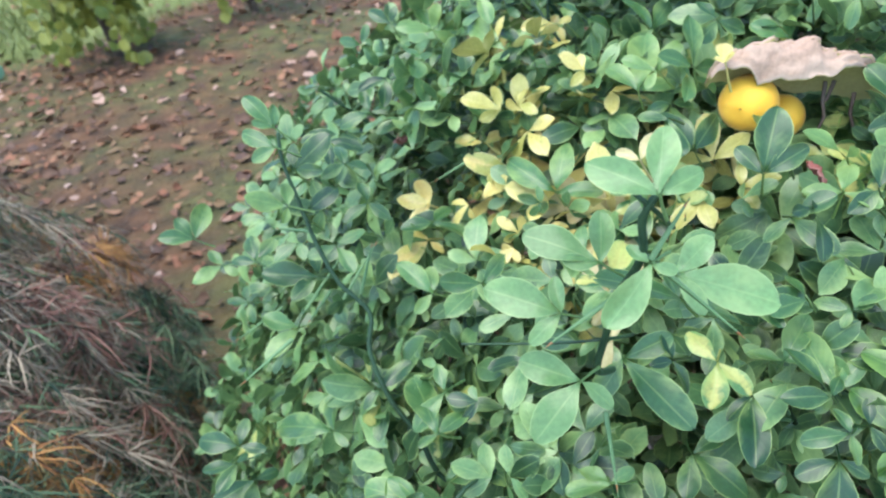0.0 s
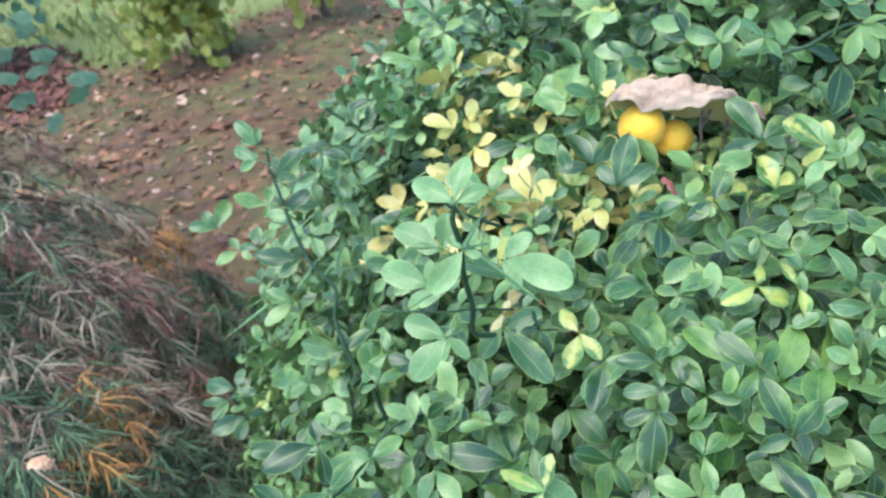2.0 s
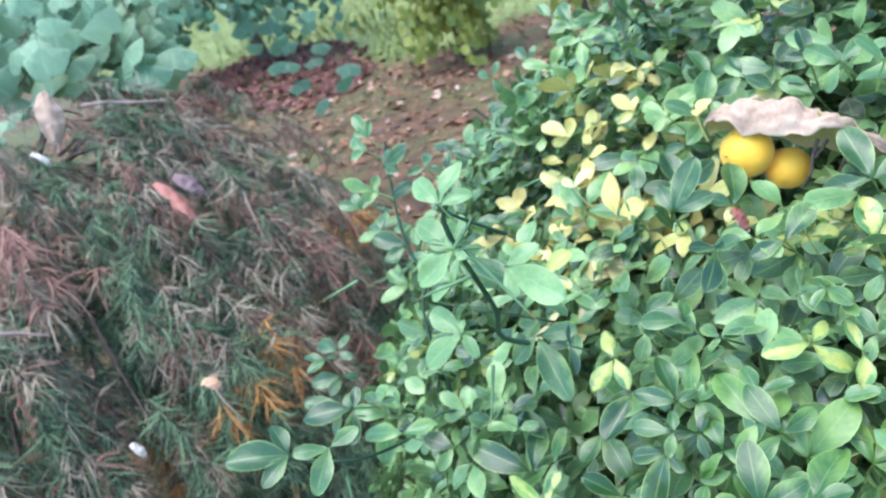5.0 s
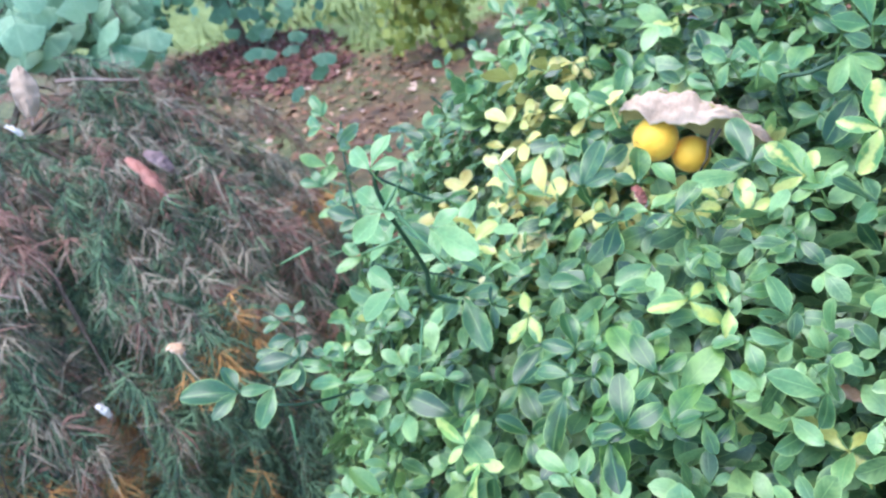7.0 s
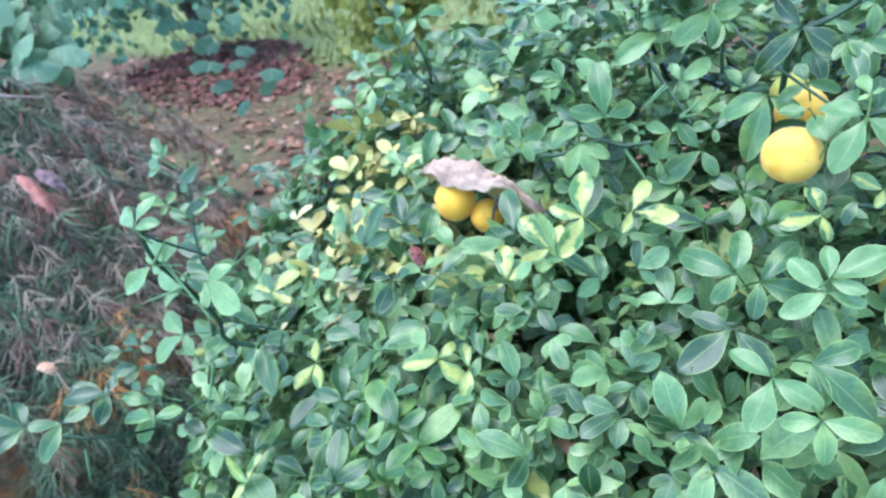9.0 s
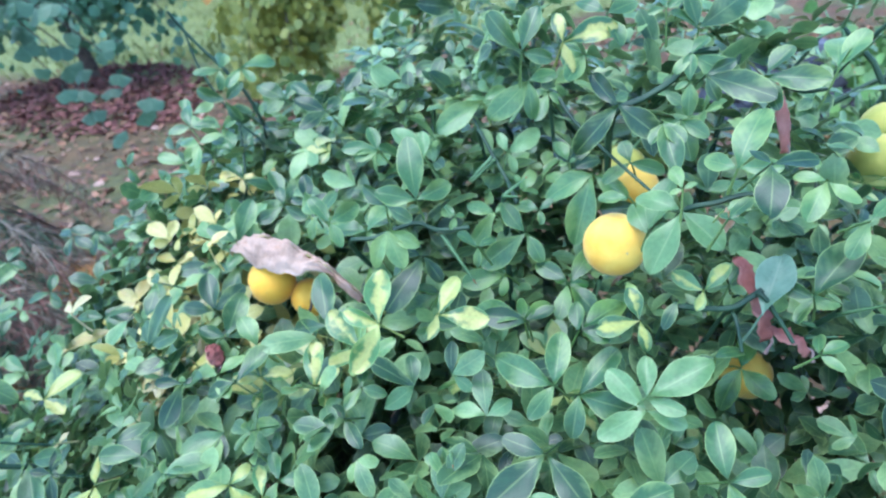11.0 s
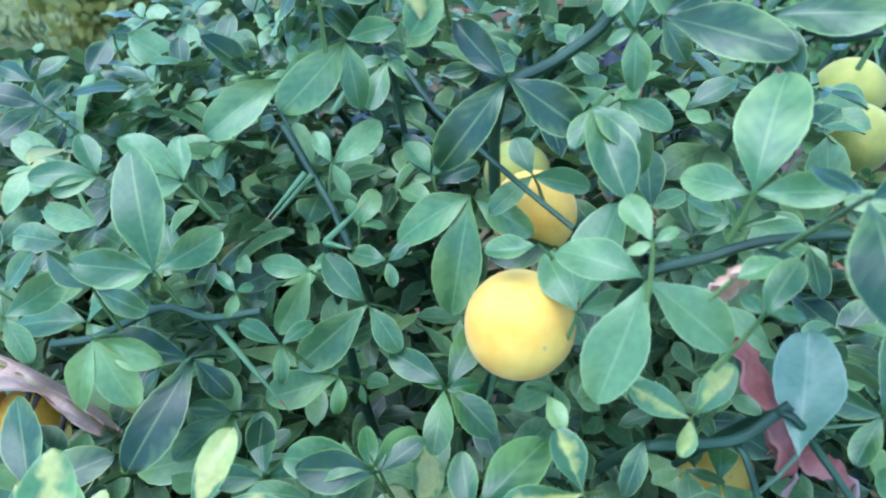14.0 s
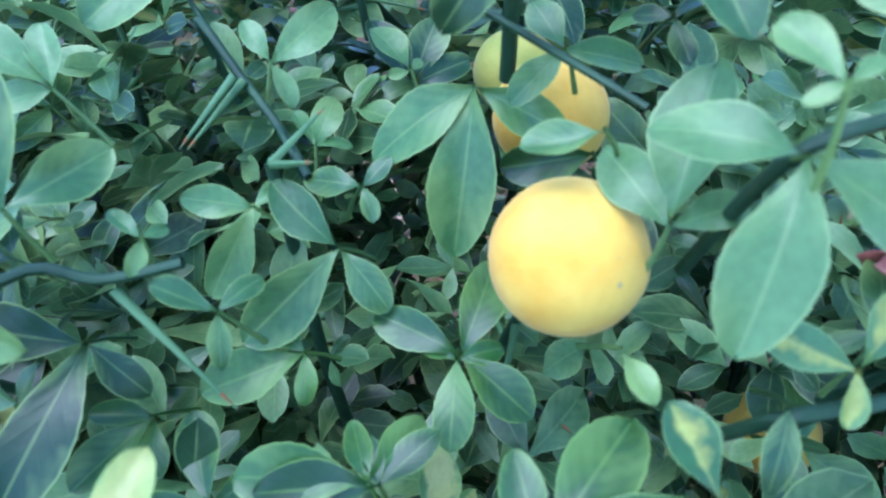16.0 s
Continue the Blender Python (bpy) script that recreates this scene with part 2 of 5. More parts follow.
def make_ground():
    xs = np.concatenate([np.linspace(-120, -10, 12), np.linspace(-9, 4, 66), np.linspace(6, 120, 12)])
    ys = np.concatenate([np.linspace(-120, -4, 12), np.linspace(-3, 9, 62), np.linspace(12, 160, 14)])
    pts = np.array([[(x, y, ground_height(x, y) if -10 < x < 5 and -4 < y < 10 else 0.0) for y in ys] for x in xs])
    buf = Buffer()
    buf.grid(pts, np.zeros((*pts.shape[:2], 2)))
    m, nt, b = material("garden_soil", 0.9)
    c = nt.nodes.new("ShaderNodeTexCoord")
    sep = nt.nodes.new("ShaderNodeSeparateXYZ")
    nt.links.new(c.outputs["Object"], sep.inputs[0])
    soil = ramp(nt, noisy(nt, 9.0, 6.0), (0.3, (0.034, 0.018, 0.008)), (0.55, (0.11, 0.052, 0.02)), (0.75, (0.185, 0.095, 0.04)))
    moss = ramp(nt, noisy(nt, 14.0, 5.0), (0.3, (0.035, 0.04, 0.01)), (0.7, (0.12, 0.115, 0.03)))
    soil = blend(nt, ramp(nt, noisy(nt, 1.6, 5.0), (0.42, (0, 0, 0)), (0.6, (1, 1, 1))), soil, moss)
    lawn = ramp(nt, noisy(nt, 6.0, 5.0), (0.3, (0.10, 0.135, 0.03)), (0.7, (0.2, 0.235, 0.065)))
    # the lawn begins along a wavering line
    back = sums(nt, "SUBTRACT", sep.outputs[1], 3.7)
    side = sums(nt, "SUBTRACT", sums(nt, "SUBTRACT", sums(nt, "MULTIPLY", sep.outputs[1], 0.55), 5.2), sep.outputs[0])
    edge = sums(nt, "ADD", sums(nt, "MINIMUM", back, side), sums(nt, "MULTIPLY", noisy(nt, 1.5, 3.0), 0.4))
    colour = blend(nt, ramp(nt, sums(nt, "SUBTRACT", edge, 0.2), (0.0, (0, 0, 0)), (0.35, (1, 1, 1))), soil, lawn)
    nt.links.new(colour, b.inputs["Base Color"])
    bump(nt, b, noisy(nt, 40.0, 6.0), 0.9, 0.02)
    tagged(new("ground", buf.mesh("ground", m)), "reddish-brown garden soil with fallen leaves, running into lawn", "ground", kind="structure")


make_ground()


def make_litter():
    rng = random.Random(5)
    buf = Buffer()
    for k in range(22000):
        x, y = rng.uniform(-6.0, 2.0), rng.uniform(0.2, 6.4)
        if lawn_edge(x, y) > 0.1 and rng.random() < 0.85 or rng.random() < 0.35 * (0.5 + smooth_noise(x, y, 0.9)):
            continue
        s = 0.012 + 0.06 * rng.random() ** 1.7
        n = Vector((rng.gauss(0, 0.5), rng.gauss(0, 0.5), 1)).normalized()
        a = rng.uniform(0, 2 * math.pi)
        leaflet(buf, (x, y, ground_height(x, y) + 0.006 + 0.008 * rng.random()), (math.cos(a), math.sin(a), rng.uniform(-0.05, 0.12)), n, s, rng.uniform(0.25, 0.95), rng.uniform(-0.5, 0.9), rng.uniform(-0.2, 0.5), 5, 3, rng.choice((0, 0.15, 0.3)), rng=rng, peak=0.45)
    m, nt, b = material("dry_litter", 0.75)
    pick = nt.nodes.new("ShaderNodeNewGeometry").outputs["Random Per Island"]
    colour = ramp(nt, pick, (0.0, (0.03, 0.018, 0.012)), (0.3, (0.09, 0.045, 0.02)), (0.55, (0.23, 0.08, 0.028)), (0.7, (0.13, 0.09, 0.03)), (0.9, (0.3, 0.14, 0.065)), (1.0, (0.45, 0.31, 0.23)))
    nt.links.new(blend(nt, 0.2, colour, ramp(nt, noisy(nt, 60, 4), (0.3, (0.08, 0.04, 0.03)), (0.7, (0.42, 0.22, 0.14)))), b.inputs["Base Color"])
    place("leaf_litter", buf.mesh("leaf_litter", m), None, "brown, orange and pinkish fallen leaves scattered on the soil", category="leaf litter", kind="stuff")


make_litter()


def make_grass():
    rng = random.Random(6)
    buf = Buffer()
    for k in range(14000):
        x, y = rng.uniform(-10, -0.5), rng.uniform(3.2, 8.5)
        near = lawn_edge(x, y) + 0.3 * smooth_noise(x, y, 1.5)
        mound = math.hypot(x + 4.55, y - 3.6)
        if near < 0 or mound < 0.95:
            continue
        tall = 0.16 if mound < 1.5 and rng.random() < 0.6 else 0.055
        lean = Vector((rng.gauss(0, 0.35), rng.gauss(0, 0.35), 1))
        leaflet(buf, (x, y, ground_height(x, y)), lean, (rng.uniform(-1, 1), rng.uniform(-1, 1), 0.2), tall * rng.uniform(0.6, 1.3), 0.09, 0, 0.2, 4, 2, rng=rng, peak=0.4)
    place("grass", buf.mesh("grass", plain_material("grass_blade", (0.10, 0.13, 0.03), (0.26, 0.29, 0.09), 3, 0.6, per_island=True)), None, "yellow-green blades of lawn grass", category="grass", kind="stuff")


make_grass()


# ---- laceleaf maple ----
def lace_lobe(buf, p, d, up, length, rng, wide=0.0013):
    """One narrow leaf lobe, snaking and bowing down to its tip, with short side lobes like a feather."""
    e = np.cross(d, up)
    e /= np.linalg.norm(e) + 1e-9
    s = np.linspace(0, 1, 6)
    bend, droop, start = rng.gauss(0, 0.4), rng.uniform(0.1, 1.1), rng.random() * 6
    c = p + length * (s[:, None] * d + (bend * s ** 1.8 + 0.07 * np.sin(6 * s + start) * s)[:, None] * e)
    c[:, 2] -= length * droop * s ** 1.8
    w = wide * (np.sin(math.pi * (0.15 + 0.83 * s)) + 0.1)
    tilt = rng.uniform(-0.9, 0.9)
    across = e * math.cos(tilt) + up * math.sin(tilt)
    uv = np.stack(np.meshgrid(s, [0, 1], indexing="ij"), -1)
    buf.grid(np.stack([c - w[:, None] * across, c + w[:, None] * across], 1), uv)
    k = np.array((1, 2, 3, 4))
    reach = length * np.array([rng.uniform(0.18, 0.42) for _ in k])[:, None]
    turn = np.array([rng.choice((-1, 1)) * rng.uniform(0.3, 0.9) for _ in k])[:, None]
    tip = c[k] + reach * (0.75 * d + turn * e + 0.2 * rng.gauss(0, 1) * up) - np.array((0, 0, 0.12 * length))
    a, b = 0.6 * wide * across, 0.12 * wide * across
    buf.quads(np.stack([c[k] - a, c[k] + a, tip + b, tip - b], 1), np.array(((0, 0), (0, 1), (1, 1), (1, 0)), float))


def lace_leaf(buf, at, way, up, size, rng, lobes=7, wide=0.0013):
    """A hanging palmate leaf, cut to threads."""
    way, up = Vector(way).normalized(), Vector(up)
    e = way.cross(up).normalized()
    up = e.cross(way)
    for k in range(lobes):
        a = (k - (lobes - 1) / 2) / ((lobes - 1) / 2) * 1.25 + rng.gauss(0, 0.2)
        d = way * math.cos(a) + e * math.sin(a) + up * rng.gauss(0, 0.3)
        lace_lobe(buf, np.array(at), np.array(d.normalized()), np.array(up), size * (1 - 0.3 * abs(a) / 1.15) * rng.uniform(0.6, 1.2), rng, wide)


def make_maple():
    rng = random.Random(11)
    base = Vector((-1.34, 0.58, 0.0))
    tree = thing("laceleaf_maple", base, label="weeping laceleaf maple with threadlike grey-green and rusty leaves", category="shrub")
    buf = Buffer()
    buf.tube([base + Vector(p) for p in ((0, 0, -0.03), (0.03, 0.0, 0.15), (-0.02, 0.03, 0.36), (0.02, 0.02, 0.58), (0.0, 0.0, 0.74))], [0.04, 0.034, 0.03, 0.024, 0.015], 9)
    place("trunk", buf.mesh("trunk", M_TRUNK), tree)
    leaves = {"green": Buffer(), "tan": Buffer(), "rust": Buffer(), "orange": Buffer()}
    rx, ry, rz = 0.82, 0.80, 1.03
    for k in range(46):
        a = rng.uniform(0, 2 * math.pi)
        out = math.sqrt(rng.uniform(0.05, 1.0))
        top = base + Vector((0.25 * rx * out * math.cos(a), 0.25 * ry * out * math.sin(a), 0.68 + 0.12 * rng.random()))
        mid = base + Vector((0.7 * rx * out * math.cos(a), 0.7 * ry * out * math.sin(a), rz * math.sqrt(max(0.05, 1 - (0.8 * out) ** 2)) - 0.02))
        end = base + Vector((rx * out * math.cos(a), ry * out * math.sin(a), max(0.1, rz * math.sqrt(max(0.0, 1 - out ** 2)) * 0.8)))
        b = Buffer()
        path = [(top * (1 - s) ** 2 + mid * 2 * s * (1 - s) + end * s * s) for s in np.linspace(0, 1, 8).tolist()]
        b.tube(path, np.linspace(0.005, 0.0012, 8), 5)
        place("branch", b.mesh("branch", M_TRUNK), tree)
    # hanging twigs in tiers round the dome, each strung with leaves
    twigs = Buffer()
    for k in range(900):
        facing = k % 5 != 0
        a = rng.gauss(-0.25, 0.95) if facing else rng.uniform(0, 2 * math.pi)
        el = math.asin(min(0.99, rng.random() ** 1.1))
        el = (round(el * 7 + rng.gauss(0, 0.22)) / 7.0) if el < 1.2 else el
        el = max(0.03, min(1.5, el))
        shell = 0.97 - 0.16 * rng.random() ** 1.5 + 0.05 * math.sin(5 * a) * math.cos(el) + 0.05 * math.sin(9 * a + 4 * el)
        out = Vector((rx * math.cos(el) * math.cos(a), ry * math.cos(el) * math.sin(a), rz * math.sin(el)))
        p = base + out * shell
        away = Vector((math.cos(a), math.sin(a), 0))
        swing = Vector((-away.y, away.x, 0)) * rng.gauss(0, 0.55)
        flow = (away * (0.35 + 0.75 * math.sin(el)) + swing + Vector((0, 0, -0.9 * math.cos(el) + 0.1))).normalized()
        long = rng.uniform(0.10, 0.2)
        warm = noise.noise((2.6 * math.cos(a), 2.6 * math.sin(a), 4 * el)) + 0.75 * math.sin(el) - 0.27
        inner = k % 3 == 1
        if inner:
            p = base + out * rng.uniform(0.62, 0.82)
        path = [p + flow * long * f + Vector((0, 0, -0.45 * long * f * f)) for f in np.linspace(0, 1, 6).tolist()]
        twigs.tube(path, np.linspace(0.0016, 0.0007, 6), 4)
        for i in range(rng.randrange(11, 16)):
            f = (i + rng.random()) / 14
            q = p + flow * long * f + Vector((0, 0, -0.45 * long * f * f))
            if q.z < 0.05:
                continue
            d = flow * 0.7 + Vector((rng.gauss(0, 0.9), rng.gauss(0, 0.9), rng.gauss(-0.1, 0.5)))
            up = away * 0.8 + Vector((rng.gauss(0, 0.3), rng.gauss(0, 0.3), 0.8))
            r = warm + 0.55 * f + rng.gauss(0, 0.3) - (0.8 if inner else 0)
            kind = "rust" if r > 0.95 else ("tan" if r > 0.52 else "green")
            if math.sin(el) < 0.6 and noise.noise((7 * q.x, 7 * q.y, 7 * q.z)) > 0.3 and rng.random() < 0.7:
                kind = "orange"
            lace_leaf(leaves[kind], q, d, up, rng.uniform(0.04, 0.07), rng, rng.choice((5, 7, 9)), 0.0011)
    for at, n in (((-0.87, 0.68, 0.725), 7), ((-0.84, 0.40, 0.83), 6)):
        for k in range(n):
            p = Vector(at) + Vector((rng.gauss(0, 0.015), rng.gauss(0, 0.015), rng.gauss(0, 0.012)))
            lace_leaf(leaves["rust" if n == 6 or k < 4 else "tan"], p, (rng.gauss(0.6, 0.5), rng.gauss(-0.3, 0.5), rng.gauss(-0.4, 0.3)), (0.3, -0.3, 1), rng.uniform(0.05, 0.075), rng, 7, 0.0016)
    place("twig", twigs.mesh("twig", M_TRUNK), tree, kind="stuff")
    tints = {"green": ((0.014, 0.036, 0.022), (0.145, 0.215, 0.105)), "tan": ((0.1, 0.08, 0.055), (0.37, 0.29, 0.195)), "rust": ((0.15, 0.065, 0.045), (0.33, 0.17, 0.12)), "orange": ((0.25, 0.1, 0.035), (0.45, 0.23, 0.07))}
    for kind, b in leaves.items():
        place("foliage", b.mesh("foliage", plain_material("lace_" + kind, *tints[kind], 8, 0.8, per_island=True)), tree, {"green": "grey-green leaf threads", "tan": "greyish-tan leaf threads", "rust": "rusty pinkish-brown leaf threads", "orange": "orange autumn leaf threads"}[kind], kind="stuff")


make_maple()


# ---- ginkgo ----
def fan_leaf_mesh(name, mat, size, rng, droop=0.12, into=None, at=None):
    """A fan-shaped blade on a thin stalk, its outer rim waved and notched."""
    buf = Buffer()
    s, v = np.linspace(0, 1, 6)[:, None], np.linspace(-1, 1, 11)[None, :]
    half = radians(78)
    r = size * s * (1 - 0.2 * v ** 2 + 0.035 * np.sin(9 * v + rng.random() * 6) - 0.16 * np.exp(-(v / 0.08) ** 2) * s)
    x, y = r * np.sin(v * half), r * np.cos(v * half)
    z = -droop * size * s ** 2 - 0.14 * size * (np.abs(v) * s) ** 2 + 0.04 * size * np.sin(7 * v + rng.random() * 6) * s
    pts, uv = np.stack(np.broadcast_arrays(x, y, z), -1), np.stack(np.broadcast_arrays(s, 0.5 + 0.5 * v), -1)
    if into is not None:
        m = np.array(at)
        into.grid(pts @ m[:3, :3].T + m[:3, 3], uv)
        return None
    buf.grid(pts, uv)
    buf.tube([(0, -0.55 * size, 0.1 * size), (0, -0.25 * size, 0.04 * size), (0, 0.02 * size, 0)], [0.0011, 0.001, 0.0009], 4)
    return buf.mesh(name, mat)


def turned(p, way, normal):
    way = Vector(way).normalized()
    x = way.cross(Vector(normal)).normalized()
    n = x.cross(way)
    return Matrix.Translation(p) @ Matrix((x, way, n)).transposed().to_4x4()


def make_ginkgo():
    rng = random.Random(21)
    base = Vector((-2.15, 1.35, 0.0))
    tree = thing("ginkgo_sapling", base, label="young ginkgo with drooping blue-green fan leaves", category="tree")
    b = Buffer()
    b.tube([base + Vector(p) for p in ((0, 0, -0.05), (0.02, 0, 0.4), (0.0, 0.03, 0.8), (0.03, 0.02, 1.2), (0.02, 0.0, 1.7))], [0.024, 0.022, 0.018, 0.014, 0.006], 8)
    place("trunk", b.mesh("trunk", M_TRUNK), tree)
    mat = leaf_material("ginkgo_leaf", (0.08, 0.18, 0.09), (0.26, 0.40, 0.23), (0.34, 0.46, 0.28), rough=0.55, through=0.35)
    kinds = [fan_leaf_mesh("leaf", mat, 0.054, rng) for _ in range(5)]
    # same leaf in darker colours: the rear boughs' shade is painted into it
    shade = leaf_material("ginkgo_leaf_shaded", (0.04, 0.1, 0.05), (0.1, 0.21, 0.11), (0.18, 0.3, 0.17), rough=0.55, through=0.3)
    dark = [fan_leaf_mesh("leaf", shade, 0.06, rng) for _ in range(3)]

    behind = Buffer()

    def bough_of(start, end, rise, per, leaves, hang):
        mid = (start + end) / 2 + Vector((0, 0, rise))
        path = [start * (1 - s) ** 2 + mid * 2 * s * (1 - s) + end * s * s for s in np.linspace(0, 1, 12).tolist()]
        br = Buffer()
        br.tube(path, np.linspace(0.006, 0.002, 12), 6)
        place("branch", br.mesh("branch", M_TRUNK), tree)
        for s in range(4, 12):
            for _ in range(per):
                w = Vector((rng.gauss(0.25, 0.5), rng.gauss(-0.35, 0.5), -rng.uniform(0.6, 1.4))).normalized()
                loose = 0.035 if leaves is kinds else 0.008
                p = path[s] + w * hang + Vector((rng.gauss(0, loose), rng.gauss(0, loose), rng.gauss(0, 0.5 * loose)))
                m = turned(p, w, (rng.gauss(0.4, 0.35), rng.gauss(-0.75, 0.35), 0.55)) @ Matrix.Scale(rng.uniform(0.75, 1.2), 4)
                if leaves is kinds and rng.random() < 0.6:
                    # the thicker growth behind
                    fan_leaf_mesh("", None, 0.054, rng, into=behind, at=Matrix.Translation((rng.gauss(-0.05, 0.04), rng.gauss(0.05, 0.04), rng.gauss(0.03, 0.04))) @ m)
                ob = new("leaf", leaves[rng.randrange(len(leaves))])
                ob.parent = tree
                ob.matrix_local = Matrix.Translation(-base) @ m

    for k in range(18):
        s = k / 17
        end = Vector((-1.17 - 0.26 * s + rng.gauss(0, 0.03), 1.0 - 0.42 * s + rng.gauss(0, 0.03), rng.uniform(0.94, 1.1)))
        bough_of(base + Vector((0.02, 0, rng.uniform(0.9, 1.25))), end, 0.12, 2, kinds, 0.04)
    # rear boughs, hung with the leaves whose colour holds the shade
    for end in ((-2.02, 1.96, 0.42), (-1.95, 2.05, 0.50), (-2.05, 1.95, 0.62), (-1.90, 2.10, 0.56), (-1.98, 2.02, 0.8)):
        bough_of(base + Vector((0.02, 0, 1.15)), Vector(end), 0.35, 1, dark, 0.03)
    place("foliage", behind.mesh("foliage", mat), tree, kind="stuff")


make_ginkgo()


# ---- garden behind ----
def round_leaf_tree(name, base, height, spread, lowest, mat, n, size, rng, label, category, trunk=0.03, lean=(0.2, 0.0), branches=14, droop=0.6):
    """A small tree: leaning trunk, bowed limbs and a loose crown of rounded leaves."""
    base = Vector(base)
    tree = thing(name, base, label=label, category=category)
    top = base + Vector((lean[0], lean[1], height * 0.62))
    b = Buffer()
    b.tube([base + Vector((0, 0, -0.05)), base.lerp(top, 0.3) + Vector((-0.05, 0.02, 0)), base.lerp(top, 0.65) + Vector((0.04, 0, 0)), top], [trunk, trunk * 0.85, trunk * 0.7, trunk * 0.5], 9)
    place("trunk", b.mesh("trunk", M_TRUNK), tree)
    foliage = Buffer()
    for k in range(branches):
        a = 2 * math.pi * (k + rng.random()) / branches
        start = base.lerp(top, rng.uniform(0.35, 1.0))
        end = start + Vector((spread * math.cos(a), spread * math.sin(a), 0)) * rng.uniform(0.6, 1.0)
        end.z = rng.uniform(lowest, lowest + 0.5 * (height - lowest))
        mid = (start + end) / 2
        mid.z = max(start.z, end.z) + rng.uniform(0.1, 0.35) * height
        path = [start * (1 - s) ** 2 + mid * 2 * s * (1 - s) + end * s * s for s in np.linspace(0, 1, 12).tolist()]
        br = Buffer()
        br.tube(path, np.linspace(trunk * 0.4, 0.002, 12), 6)
        place("branch", br.mesh("branch", M_TRUNK), tree)
        for i in range(n // branches):
            p = path[rng.randrange(3, 12)] + Vector((rng.gauss(0, 0.09), rng.gauss(0, 0.09), rng.gauss(-0.05, 0.09))) * (spread / 0.8)
            if p.z < lowest * 0.7:
                continue
            w = Vector((rng.gauss(0, 0.5), rng.gauss(0, 0.5), -droop))
            leaflet(foliage, p, w, (rng.gauss(0, 0.6), rng.gauss(-0.6, 0.5), 0.5), size * rng.uniform(0.6, 1.2), 0.95, 0.15, 0.15, 5, 3, rng=rng, peak=0.45)
    place("crown", foliage.mesh("crown", mat), tree, kind="stuff")


